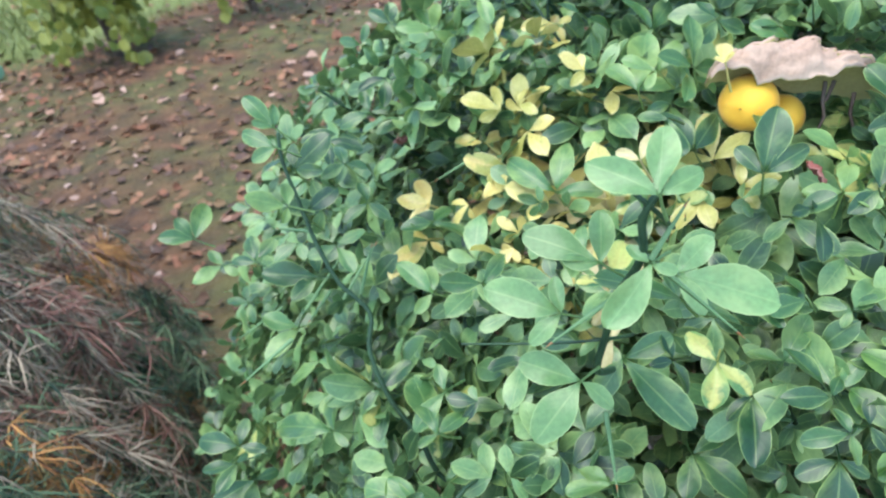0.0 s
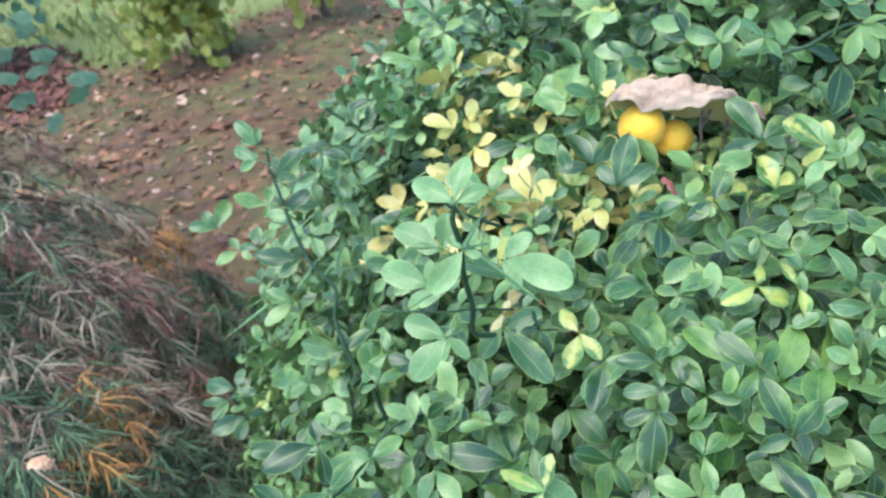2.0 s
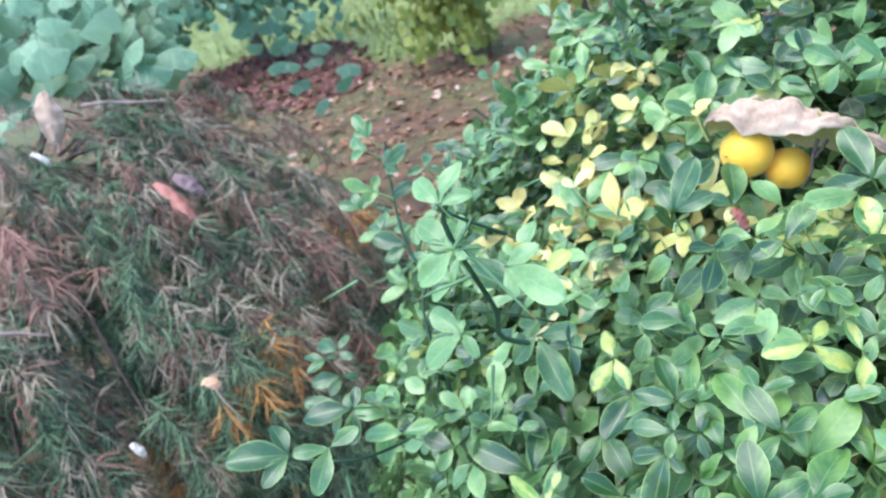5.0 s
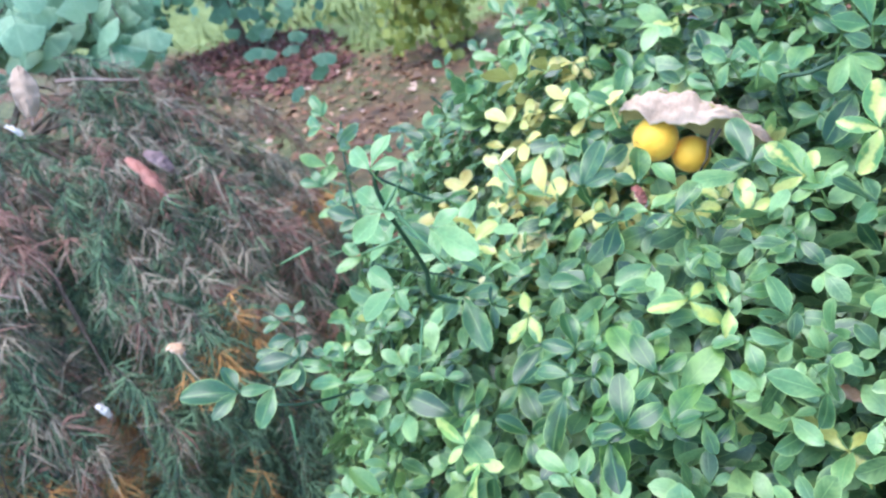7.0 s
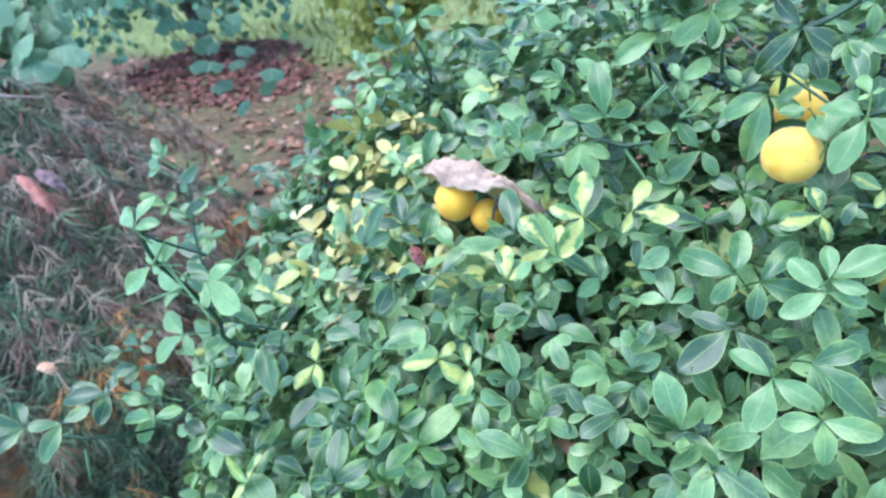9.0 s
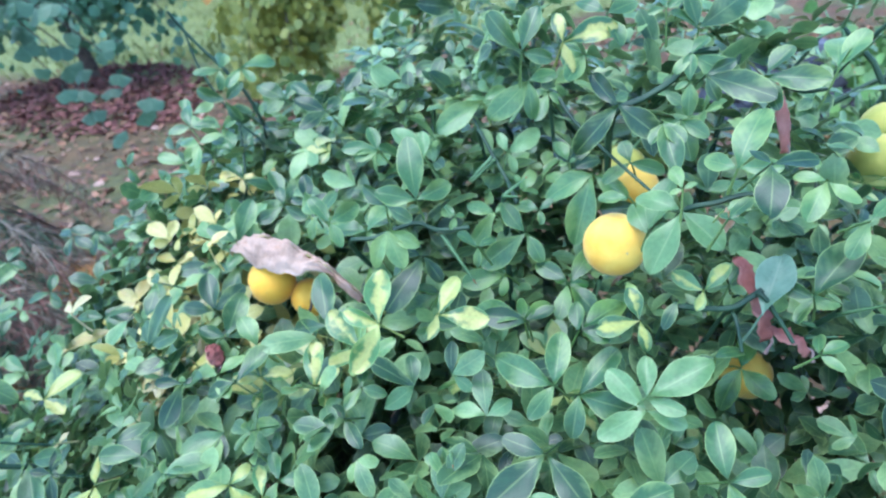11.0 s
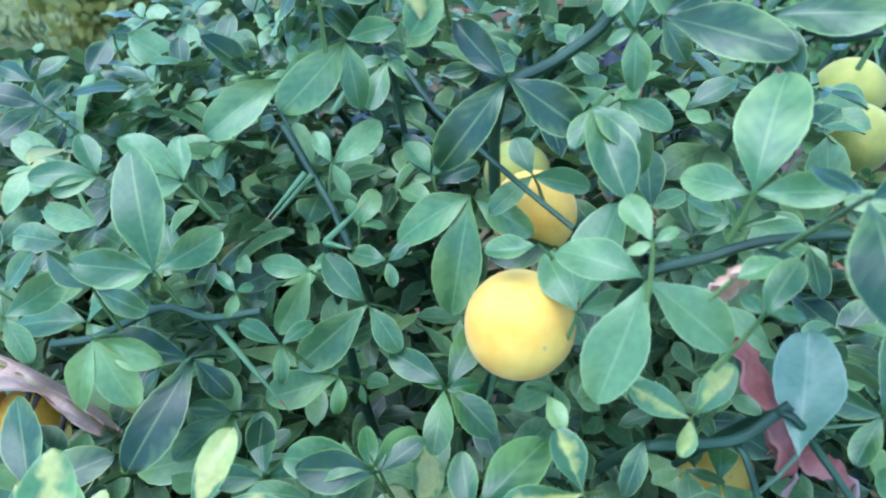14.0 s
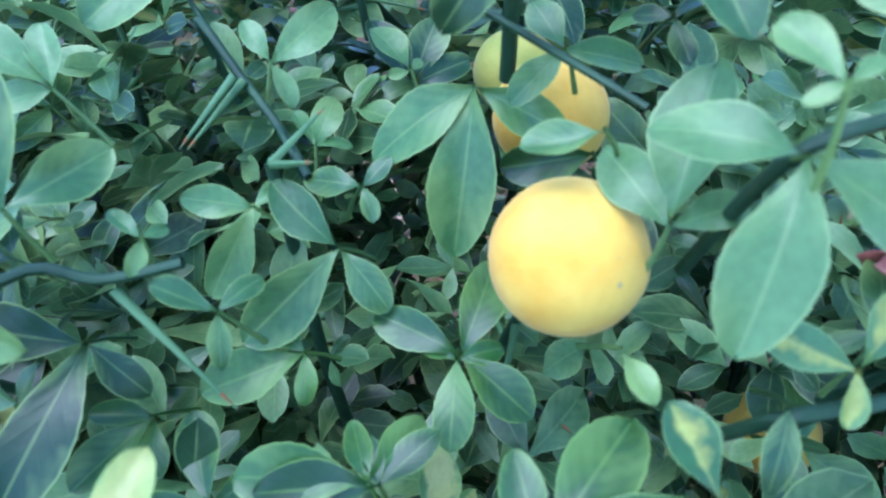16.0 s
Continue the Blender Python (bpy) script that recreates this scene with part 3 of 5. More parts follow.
def make_behind():
    rng = random.Random(31)
    yellow = leaf_material("yellowing_leaf", (0.08, 0.14, 0.025), (0.34, 0.34, 0.06), (0.32, 0.36, 0.1), rough=0.5, through=0.35, single=False)
    teal = leaf_material("dark_round_leaf", (0.03, 0.09, 0.05), (0.08, 0.2, 0.1), (0.12, 0.26, 0.12), rough=0.5, single=False)
    round_leaf_tree("weeping_shrub", (-2.62, 3.78, 0), 1.3, 0.42, 0.03, yellow, 1900, 0.07, rng, "weeping shrub with yellow and green hanging leaves", "shrub", lean=(0.05, 0), droop=1.1)
    round_leaf_tree("weeping_shrub", (-2.0, 4.45, 0), 1.5, 0.36, 0.05, yellow, 1100, 0.07, rng, "taller weeping shrub with yellow-green hanging leaves", "shrub", lean=(-0.05, 0), droop=1.1)
    round_leaf_tree("small_tree", (-4.6, 3.66, 0.07), 2.2, 0.95, 0.3, teal, 3200, 0.08, rng, "small crooked tree with dark rounded leaves in a mulched bed", "tree", trunk=0.06, lean=(-0.34, -0.05), branches=26)
    for x, y, h, tint in ((-9.5, 9.5, 3.2, 0), (-7.0, 11.0, 3.6, 1), (-12.5, 8.0, 3.5, 2), (-4.0, 12.5, 3.8, 0), (-1.0, 11.5, 3.4, 2), (2.5, 11.0, 3.6, 1), (-14.5, 5.0, 3.4, 1), (6.0, 11.0, 3.5, 0), (-6.3, 8.4, 2.2, 2)):
        mat = (teal, yellow, leaf_material("autumn_leaf", (0.3, 0.14, 0.03), (0.62, 0.3, 0.06), (0.6, 0.4, 0.12), rough=0.5, through=0.35, single=False))[tint]
        round_leaf_tree("garden_tree", (x, y, 0), h, 1.6, 0.3, mat, 1000, 0.2, rng, ("broad green garden tree on the lawn", "yellow-green garden tree on the lawn", "orange autumn tree beyond the lawn")[tint], "tree", trunk=0.09, branches=16)
    green = leaf_material("evergreen_leaf", (0.02, 0.08, 0.02), (0.12, 0.26, 0.05), (0.2, 0.34, 0.1), rough=0.5, single=False)
    round_leaf_tree("evergreen_shrub", (1.2, 3.3, 0), 1.25, 0.75, 0.05, green, 2800, 0.06, rng, "leafy green shrub behind the orange bush", "shrub", lean=(0.0, 0), droop=0.2)
    wall = thing("stone_edging", (0.35, 3.9, 0), label="low stack of dark grey edging stones on the soil", category="stones")
    stone = plain_material("dark_stone", (0.05, 0.055, 0.065), (0.16, 0.17, 0.2), 12, 0.8, 0.6, 0.01)
    for layer in range(4):
        for k in range(5):
            bm = bmesh.new()
            bmesh.ops.create_cube(bm, size=1.0)
            bmesh.ops.bevel(bm, geom=bm.edges[:], offset=0.12, segments=2, affect="EDGES")
            wide = rng.uniform(0.14, 0.2)
            for v in bm.verts:
                v.co = Vector((v.co.x * wide, v.co.y * 0.16, v.co.z * 0.1)) * (1 + 0.12 * noise.noise(v.co * 3 + Vector((k, layer, 0))))
            me = bpy.data.meshes.new("stone")
            bm.to_mesh(me)
            bm.free()
            me.materials.append(stone)
            ob = new("stone", me)
            ob.parent = wall
            ob.location = (-0.36 + 0.18 * k + (0.08 if layer % 2 else 0), rng.uniform(-0.015, 0.015), 0.045 + 0.098 * layer)
    mulch = Buffer()
    for k in range(2600):
        r, a = 0.95 * math.sqrt(rng.random()), rng.uniform(0, 2 * math.pi)
        x, y = -4.35 + 1.25 * r * math.cos(a), 3.5 + 0.8 * r * math.sin(a) - 0.35 * r * math.cos(a)
        leaflet(mulch, (x, y, ground_height(x, y) + 0.015), (rng.gauss(0, 1), rng.gauss(0, 1), rng.gauss(0, 0.3)), (rng.gauss(0, 0.5), rng.gauss(0, 0.5), 1), rng.uniform(0.03, 0.08), 0.5, 0.2, 0.1, 4, 3, rng=rng, peak=0.5)
    place("mulch", mulch.mesh("mulch", plain_material("red_mulch", (0.06, 0.022, 0.018), (0.2, 0.08, 0.06), 20, 0.85, per_island=True)), None, "dark reddish bark mulch heaped round the small tree", category="mulch", kind="stuff")


make_behind()


# ---- trifoliate orange ----
BUSH_AT = Vector((0.30, 1.0, 0.0))
HEART = Vector((0.30, 1.0, 0.40))
bush = thing("trifoliate_orange_bush", BUSH_AT, label="dense thorny trifoliate orange bush with glossy leaves and yellow fruit", category="bush")


def hull(theta, phi):
    """The crown's radius from its heart, by the angles round it and up."""
    phi = max(phi, -0.2)
    theta = max(-1.9, min(1.9, theta))
    left = 0.055 * math.exp(-((theta + 1.35) / 0.5) ** 2)
    low = max(0.0, 0.45 - phi) * (0.32 if theta < -0.3 else 0.1)
    return left - low + 0.914 + 0.022 * theta - 0.549 * phi + 0.02 * theta * theta + 0.261 * phi * phi


# where the fruit hang, with their radii
FRUIT_AT = ((0.4216, 0.7200, 0.9485, 0.0206), (0.4128, 0.7923, 0.9558, 0.0198), (0.3975, 0.8290, 0.9580, 0.0168), (0.1355, 0.6870, 0.8810, 0.0208), (0.1632, 0.7000, 0.8625, 0.0172), (0.5780, 1.0100, 0.9420, 0.0225), (0.5700, 0.9413, 0.9371, 0.0215), (0.5060, 0.7850, 0.8180, 0.0190))

LEAF_RNG = random.Random(77)


def trifoliate(buf, p, n, ways, lengths, rng, fine=True, rows=8):
    p, n = Vector(p), Vector(n)
    mean = Vector((0, 0, 0))
    for k, (w, length) in enumerate(zip(ways, lengths)):
        mean += w
        loose = 0.16 if fine else 0.3
        tilt = Vector((rng.gauss(0, loose), rng.gauss(0, loose), rng.gauss(0, loose)))
        wide = rng.uniform(0.43, 0.52) * min(1.0, (0.036 / length) ** 0.35) if fine else rng.uniform(0.45, 0.56)
        leaflet(buf, p, w, (n + tilt).normalized(), length * 1.03, wide, rng.uniform(0.05, 0.36), rng.uniform(0.0, 0.34), (28 if fine else rows), 7 if fine else 3, 0.045 if fine else 0, rng, rng.uniform(0.54, 0.61), rng.gauss(0, 0.06))
    return mean


def leaf(x, y, z, az, el, *blades, tint="green"):
    """One leaf of the bush: where its blades meet, which way it faces, and each blade's turn and length in millimetres."""
    n, e1, e2 = basis(az, el)
    if len(blades) == 4 and tint != "pale":
        # the third blade, mirrored about the longest
        (a, la), (b0, lb) = sorted(((blades[0], blades[1]), (blades[2], blades[3])), key=lambda q: -q[1])
        turn = (b0 - a + 180) % 360 - 180
        if 35 < abs(turn) < 125:
            blades = blades + (a - turn, 0.9 * min(la, lb))
    ways = [math.cos(radians(a)) * e1 + math.sin(radians(a)) * e2 for a in blades[0::2]]
    buf = Buffer()
    p = Vector((x, y, z))
    mean = trifoliate(buf, (0, 0, 0), n, ways, [0.001 * q for q in blades[1::2]], LEAF_RNG)
    inward = (HEART - p).normalized()
    back = (0.9 * inward - 0.5 * mean.normalized() if mean.length > 0.01 else inward).normalized()
    stalk = 0.013 + 0.008 * LEAF_RNG.random()
    buf.tube([Vector((0, 0, 0)) + 0.001 * n, back * stalk * 0.5, back * stalk + inward * 0.004], [0.0006, 0.0007, 0.001], 5)
    ob = place("leaf", buf.mesh("leaf", LEAF[tint]), bush)
    ob.location = p - BUSH_AT
    return p + back * stalk


leaf(-0.184, 0.583, 0.929, -57, 31, 108, 27, 67, 15, 144, 14)
leaf(-0.182, 0.574, 0.919, -75, 45, 147, 27, 111, 8, -163, 18)
leaf(-0.182, 0.591, 0.894, -102, 43, 113, 19, 46, 34, -5, 21)
leaf(-0.183, 0.569, 0.877, -27, 33, 140, 31, -147, 13, 57, 18)
leaf(-0.179, 0.583, 0.862, -72, 39, 33, 28, 3, 10)
leaf(-0.167, 0.592, 0.827, -70, 59, -63, 26, 18, 24, -169, 22)
leaf(-0.191, 0.599, 0.793, -50, 50, 152, 43, -166, 28, 77, 22)
leaf(-0.338, 0.671, 0.782, -29, 41, 140, 30, 93, 26, 37, 39)
leaf(-0.328, 0.683, 0.743, -51, 68, -170, 32, 107, 22, -62, 18)
leaf(-0.255, 0.624, 0.789, -65, 59, 156, 22, 94, 29, 45, 27)
leaf(-0.317, 0.685, 0.694, -75, 62, 170, 22, 105, 21, -83, 21)
leaf(-0.235, 0.622, 0.717, -49, 59, -162, 39, 141, 33, -70, 8)
leaf(-0.215, 0.601, 0.696, -142, 60, -108, 35, -166, 21, 39, 23)
leaf(-0.184, 0.533, 0.686, -106, 71, -179, 58, 122, 35, -28, 17)
leaf(-0.247, 0.502, 0.704, -69, 56, 155, 34, 70, 21, -26, 20)
leaf(-0.234, 0.476, 0.718, -13, 74, 137, 23, -10, 11, -174, 23)
leaf(-0.087, 0.497, 0.732, -48, 74, 77, 55, 9, 29, 179, 16)
leaf(-0.139, 0.542, 0.727, -89, 72, 52, 31, 118, 27, -133, 19)
leaf(-0.101, 0.599, 0.775, -81, 53, 127, 38, 89, 23, -135, 20)
leaf(-0.068, 0.508, 0.697, -146, 66, 14, 43, -84, 26, 104, 23)
leaf(0.001, 0.458, 0.877, -75, 48, 152, 40, -150, 21, tint="light")
leaf(0.019, 0.446, 0.917, -78, 45, 145, 36, 80, 24, 174, 17, tint="light")
leaf(0.038, 0.428, 0.930, -81, 46, -127, 31, 133, 12, tint="light")
leaf(0.053, 0.456, 0.903, -84, 46, -18, 46, 39, 25, -58, 22, tint="light")
leaf(0.039, 0.426, 0.964, -81, 42, 141, 29, 81, 28, 20, 20, tint="light")
leaf(0.010, 0.444, 0.844, -76, 52, 153, 32, -138, 37, -44, 20, tint="light")
leaf(0.035, 0.497, 0.808, -82, 51, -54, 54, 17, 32)
leaf(0.059, 0.706, 0.888, -79, 62, 69, 61, 116, 35, 20, 34)
leaf(0.119, 0.572, 0.887, -98, 41, 82, 40, 137, 22, 36, 29)
leaf(0.140, 0.573, 0.855, -142, 49, -15, 32, 60, 27, -105, 21)
leaf(0.155, 0.495, 0.787, -124, 57, 144, 35, 73, 23, -109, 17)
leaf(0.166, 0.473, 0.782, -101, 41, -159, 25, -45, 16)
leaf(0.111, 0.498, 0.777, -127, 76, -57, 43, -101, 21, 3, 22)
leaf(0.130, 0.512, 0.792, -105, 60, 68, 34, 171, 20, 26, 21)
leaf(0.081, 0.494, 0.725, -121, 70, -3, 38, -75, 29, 65, 25)
leaf(0.092, 0.509, 0.794, -102, 63, -89, 29, 138, 24, -37, 25, tint="variegated")
leaf(-0.044, 0.716, 0.812, -38, 83, -179, 37, 32, 41, -5, 52, tint="yellow")
leaf(-0.046, 0.718, 0.816, -70, 33, 156, 40, -80, 20, tint="yellow")
leaf(-0.050, 0.705, 0.781, -97, 37, -147, 20, 35, 28, -31, 18, tint="yellow")
leaf(0.016, 0.695, 0.803, -58, 51, 174, 47, 121, 27, -136, 29, tint="pale")
leaf(0.036, 0.677, 0.820, -107, 45, -94, 26, 126, 33, -47, 37, tint="pale")
leaf(-0.117, 0.677, 0.772, -27, 69, -180, 55, 105, 21, tint="yellow")
leaf(-0.121, 0.715, 0.784, -61, 62, 142, 30, 92, 34, -155, 26, tint="yellow")
leaf(-0.096, 0.697, 0.779, -47, 57, 158, 40, 47, 22, -118, 34)
leaf(-0.021, 0.778, 0.884, -90, 51, 123, 43, -120, 20, 23, 24)
leaf(-0.003, 0.803, 0.913, -78, 38, 172, 30, 23, 15, -68, 15, tint="yellow")
leaf(-0.056, 0.777, 0.874, -77, 33, 159, 34, -98, 23, -32, 25)
leaf(0.200, 0.597, 0.864, -50, 43, 88, 23, 4, 22, tint="variegated")
leaf(0.238, 0.610, 0.857, -55, 45, 91, 32, -178, 20, 28, 21, tint="variegated")
leaf(0.316, 0.598, 0.939, -63, 40, -114, 31, 160, 24, 95, 32, tint="variegated")
leaf(0.340, 0.626, 0.934, -68, 40, 62, 26, -2, 31, -104, 16, tint="variegated")
leaf(0.270, 0.630, 0.886, -60, 42, 130, 35, -156, 24, tint="variegated")
leaf(0.411, 0.635, 0.894, -78, 44, 164, 41, 88, 33, -124, 25)
leaf(0.420, 0.597, 0.877, -78, 48, 172, 26, -130, 44, -46, 35)
leaf(0.466, 0.632, 0.905, -86, 44, 98, 23, 39, 40, -15, 21, tint="light")
leaf(0.466, 0.633, 0.895, -86, 45, -140, 31, 138, 30, -8, 22, tint="light")
leaf(0.454, 0.548, 0.886, -83, 51, -102, 32, 156, 26, -25, 28, tint="light")
leaf(0.483, 0.527, 0.885, -88, 53, -160, 20, -7, 26, -69, 22)
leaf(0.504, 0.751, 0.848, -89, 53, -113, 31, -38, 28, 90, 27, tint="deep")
leaf(0.426, 0.636, 0.891, -80, 45, 58, 35, -13, 33, -95, 25)
leaf(0.470, 0.565, 0.890, -86, 50, 36, 27, -27, 40, -62, 24)
leaf(0.311, 0.562, 0.812, -60, 52, -118, 41, -65, 29, 165, 26)
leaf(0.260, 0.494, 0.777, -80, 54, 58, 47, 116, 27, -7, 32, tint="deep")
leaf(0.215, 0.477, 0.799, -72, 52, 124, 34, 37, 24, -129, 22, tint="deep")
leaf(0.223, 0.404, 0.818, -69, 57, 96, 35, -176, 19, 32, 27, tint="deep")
leaf(0.332, 0.501, 0.755, -89, 72, 154, 34, 67, 20, -44, 24, tint="variegated")
leaf(0.140, 0.525, 0.829, -28, 65, 146, 28, 44, 20, -78, 9)
leaf(0.217, 0.534, 0.825, -46, 49, -179, 29, -64, 27, 34, 18, tint="blotched")
leaf(0.261, 0.521, 0.812, -88, 63, 6, 25, -162, 22, -53, 25)
leaf(-0.070, 0.322, 0.804, -10, 54, 142, 43, 80, 27, -174, 26)
leaf(-0.051, 0.343, 0.799, -29, 54, -132, 32, 14, 24, 163, 26)
leaf(-0.092, 0.399, 0.771, -26, 58, 155, 41, 59, 19, -119, 30)
leaf(-0.104, 0.435, 0.724, -25, 49, 144, 31, 52, 26, -116, 40)
leaf(-0.047, 0.517, 0.850, -55, 38, -44, 40, 161, 26, 23, 24)
leaf(-0.108, 0.666, 0.797, -19, 73, 137, 28, -5, 27, -77, 35)
leaf(0.030, 0.527, 0.843, -61, 70, -30, 24, 162, 21, 43, 31, tint="variegated")
leaf(0.058, 0.467, 0.879, -19, 62, -75, 32, 112, 43, 43, 23)
leaf(0.209, 0.497, 0.799, -82, 69, 157, 49, -148, 13, 24, 11, tint="deep")
leaf(0.513, 0.617, 0.876, -78, 44, 108, 30, -67, 26, 16, 21)
leaf(0.294, 0.687, 0.978, -43, 39, 87, 46, 12, 28, 154, 28)
leaf(0.318, 0.786, 0.978, -60, 35, 112, 17, 30, 30, -69, 16, tint="light")
leaf(0.355, 0.730, 0.941, -65, 43, -148, 38, -59, 23, 133, 27)
leaf(0.330, 0.732, 0.953, -58, 39, -135, 28, 156, 20, 27, 12)
leaf(0.413, 0.749, 1.032, -77, 30, -126, 38, -35, 31, 137, 26)
leaf(0.348, 0.760, 1.042, -63, 26, -133, 35, -85, 25, 15, 20)
leaf(0.392, 0.765, 0.977, -80, 33, -99, 50, -156, 37, -29, 30)
leaf(0.465, 0.699, 0.988, -90, 44, -102, 38, 158, 28, -33, 29, tint="light")
leaf(0.444, 0.711, 0.964, -98, 43, 81, 39, 131, 25, 29, 18, tint="light")
leaf(0.297, 0.790, 1.017, -57, 28, -156, 41, 25, 20)
leaf(0.288, 0.696, 0.928, -43, 46, 151, 34, -69, 22, -139, 48)
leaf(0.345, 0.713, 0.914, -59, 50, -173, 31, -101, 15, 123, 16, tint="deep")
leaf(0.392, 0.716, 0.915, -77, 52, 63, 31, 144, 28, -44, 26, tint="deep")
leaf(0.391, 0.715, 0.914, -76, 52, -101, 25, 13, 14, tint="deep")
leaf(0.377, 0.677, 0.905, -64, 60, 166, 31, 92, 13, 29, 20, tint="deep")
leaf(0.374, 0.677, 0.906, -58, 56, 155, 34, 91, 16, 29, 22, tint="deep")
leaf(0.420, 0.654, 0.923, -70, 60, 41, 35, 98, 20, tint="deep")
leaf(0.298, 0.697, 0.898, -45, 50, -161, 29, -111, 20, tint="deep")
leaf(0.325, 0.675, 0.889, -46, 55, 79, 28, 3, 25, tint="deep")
leaf(0.451, 0.755, 1.023, -86, 32, -120, 14, -69, 25, -28, 19)
leaf(0.454, 0.757, 1.046, -87, 27, -83, 19, -163, 9, 95, 17)
leaf(0.462, 0.762, 1.049, -89, 26, -14, 41, 33, 18)
leaf(0.491, 0.709, 1.013, -98, 38, 89, 38, 171, 20, 13, 22)
leaf(0.509, 0.676, 1.030, -74, 68, -95, 31, 126, 13, 13, 23)
leaf(0.453, 0.663, 0.933, -84, 40, -164, 26, 115, 20, -68, 17, tint="blotched")
leaf(0.538, 0.707, 0.941, -103, 48, 79, 42, 176, 18, -106, 17)
leaf(0.482, 0.691, 0.943, -89, 37, 158, 20, 52, 21, -96, 12, tint="blotched")
leaf(0.359, 0.726, 1.069, -74, 18, 136, 32, 73, 29, -9, 19)
leaf(0.379, 0.745, 1.071, -79, 26, 23, 33, 105, 20, -70, 19, tint="variegated")
leaf(0.157, 0.905, 0.981, -51, 27, 139, 47, 89, 36, 175, 37, tint="light")
leaf(0.128, 0.806, 0.994, -41, 42, -154, 30, 41, 21, 145, 30)
leaf(-0.002, 0.839, 1.022, -42, 44, 9, 35, -62, 21, -134, 26)
leaf(-0.033, 0.876, 0.948, -70, 36, -150, 38, -23, 38, -58, 37)
leaf(-0.024, 0.829, 1.021, -13, 46, 169, 26, 48, 29, -115, 24)
leaf(0.494, 0.710, 0.938, -134, 64, 122, 22, -121, 13)
leaf(0.109, 0.894, 1.011, -23, 50, -148, 32, 18, 17)
leaf(0.027, 0.864, 0.982, -40, 51, 126, 37, 57, 27)
leaf(-0.037, 0.834, 0.932, -35, 60, 123, 33, -53, 24, 87, 28)
leaf(0.453, 0.777, 1.073, -52, 24, 29, 43, 130, 19, 97, 22)
leaf(0.452, 0.767, 1.060, -71, 41, -37, 32, 55, 17)
leaf(0.418, 0.766, 0.987, -63, 56, -23, 23, -146, 22)
leaf(0.286, 0.660, 0.967, -66, 31, -73, 27, -121, 26)
leaf(0.494, 0.771, 1.047, -113, 49, 81, 24, 5, 34, -53, 23)
leaf(0.531, 0.773, 1.052, -119, 49, 124, 30, 89, 28)
leaf(0.534, 0.723, 1.005, -83, 56, -42, 20, -112, 26, 167, 16)
leaf(0.558, 0.729, 0.981, -93, 48, 65, 19, -105, 22)
leaf(0.546, 0.694, 0.912, -113, 67, 61, 17, 126, 16)
leaf(0.494, 0.672, 0.912, -57, 70, -178, 13, 21, 20)
leaf(0.087, 0.655, 0.817, -21, 33, 110, 30, -69, 26, -105, 24)
leaf(0.096, 0.706, 0.897, -16, 53, -59, 29, 54, 29)
leaf(0.226, 0.672, 0.958, -39, 42, 13, 27, 106, 23)
leaf(-0.070, 0.780, 0.878, -7, 64, 65, 55, -3, 26)
leaf(0.118, 0.737, 0.927, -58, 43, -149, 27, -38, 24)
leaf(0.335, 0.694, 0.945, -32, 44, 127, 17, 14, 16)
leaf(0.389, 0.756, 1.061, -33, 53, -142, 23, -43, 15)
leaf(0.400, 0.767, 1.084, -48, 51, 18, 25, -89, 24)
leaf(0.433, 0.778, 1.085, -70, 45, 28, 12, 109, 14)
leaf(0.214, 0.795, 0.958, -7, 25, 126, 27, 34, 29, -163, 24)
leaf(0.315, 0.701, 0.962, -25, 49, 100, 11, -7, 8, -134, 10)
leaf(0.466, 0.692, 1.005, -105, 59, 132, 17, 47, 8)
leaf(0.446, 0.763, 0.996, -104, 50, -67, 14, 174, 11)
leaf(0.365, 0.796, 0.966, -54, 43, 102, 27, 57, 28)
leaf(0.337, 0.767, 0.956, -49, 48, 47, 21, 100, 14)
leaf(0.360, 0.744, 0.954, -94, 45, 174, 21, 51, 12)
leaf(0.229, 0.645, 0.885, -86, 55, 118, 44, 42, 33)
leaf(0.281, 0.624, 0.882, -105, 42, 147, 47, 60, 23, -141, 20)
leaf(0.278, 0.674, 0.977, -77, 21, 144, 22, -27, 20)
leaf(0.076, 0.780, 0.910, -60, 32, -154, 41, 38, 32, 104, 32)
leaf(0.189, 0.583, 0.867, -75, 58, 53, 32, -153, 23)
leaf(0.229, 0.478, 0.784, -74, 54, 120, 28, 55, 45, tint="deep")
leaf(0.264, 0.490, 0.765, -86, 64, 69, 47, -110, 20, tint="deep")
leaf(0.118, 0.447, 0.723, -13, 62, 113, 30, -3, 26)
leaf(0.008, 0.451, 0.668, -24, 67, 127, 30, 30, 34)
leaf(-0.031, 0.393, 0.620, -11, 55, 102, 43, 5, 32)
leaf(0.177, 0.408, 0.748, -59, 71, 142, 29, -50, 22)
leaf(-0.129, 0.790, 0.831, -30, 33, 107, 46, 17, 40)
leaf(-0.047, 0.782, 0.901, -102, 51, 149, 54, 50, 31)
leaf(0.197, 0.694, 0.950, -94, 36, 152, 30, 54, 23)
leaf(0.094, 0.653, 0.862, -65, 40, 104, 35, 36, 33)
leaf(-0.033, 0.717, 0.797, -30, 38, 137, 35, 30, 36, tint="pale")
leaf(0.007, 0.687, 0.803, -83, 62, -34, 29, -158, 26, tint="pale")
leaf(0.047, 0.611, 0.791, -81, 54, 167, 40, 136, 33, 77, 26, tint="pale")
leaf(0.147, 0.618, 0.871, -25, 53, 52, 42, 133, 22, -7, 18)
leaf(0.149, 0.569, 0.864, -29, 59, -134, 32, 150, 19, -3, 15)
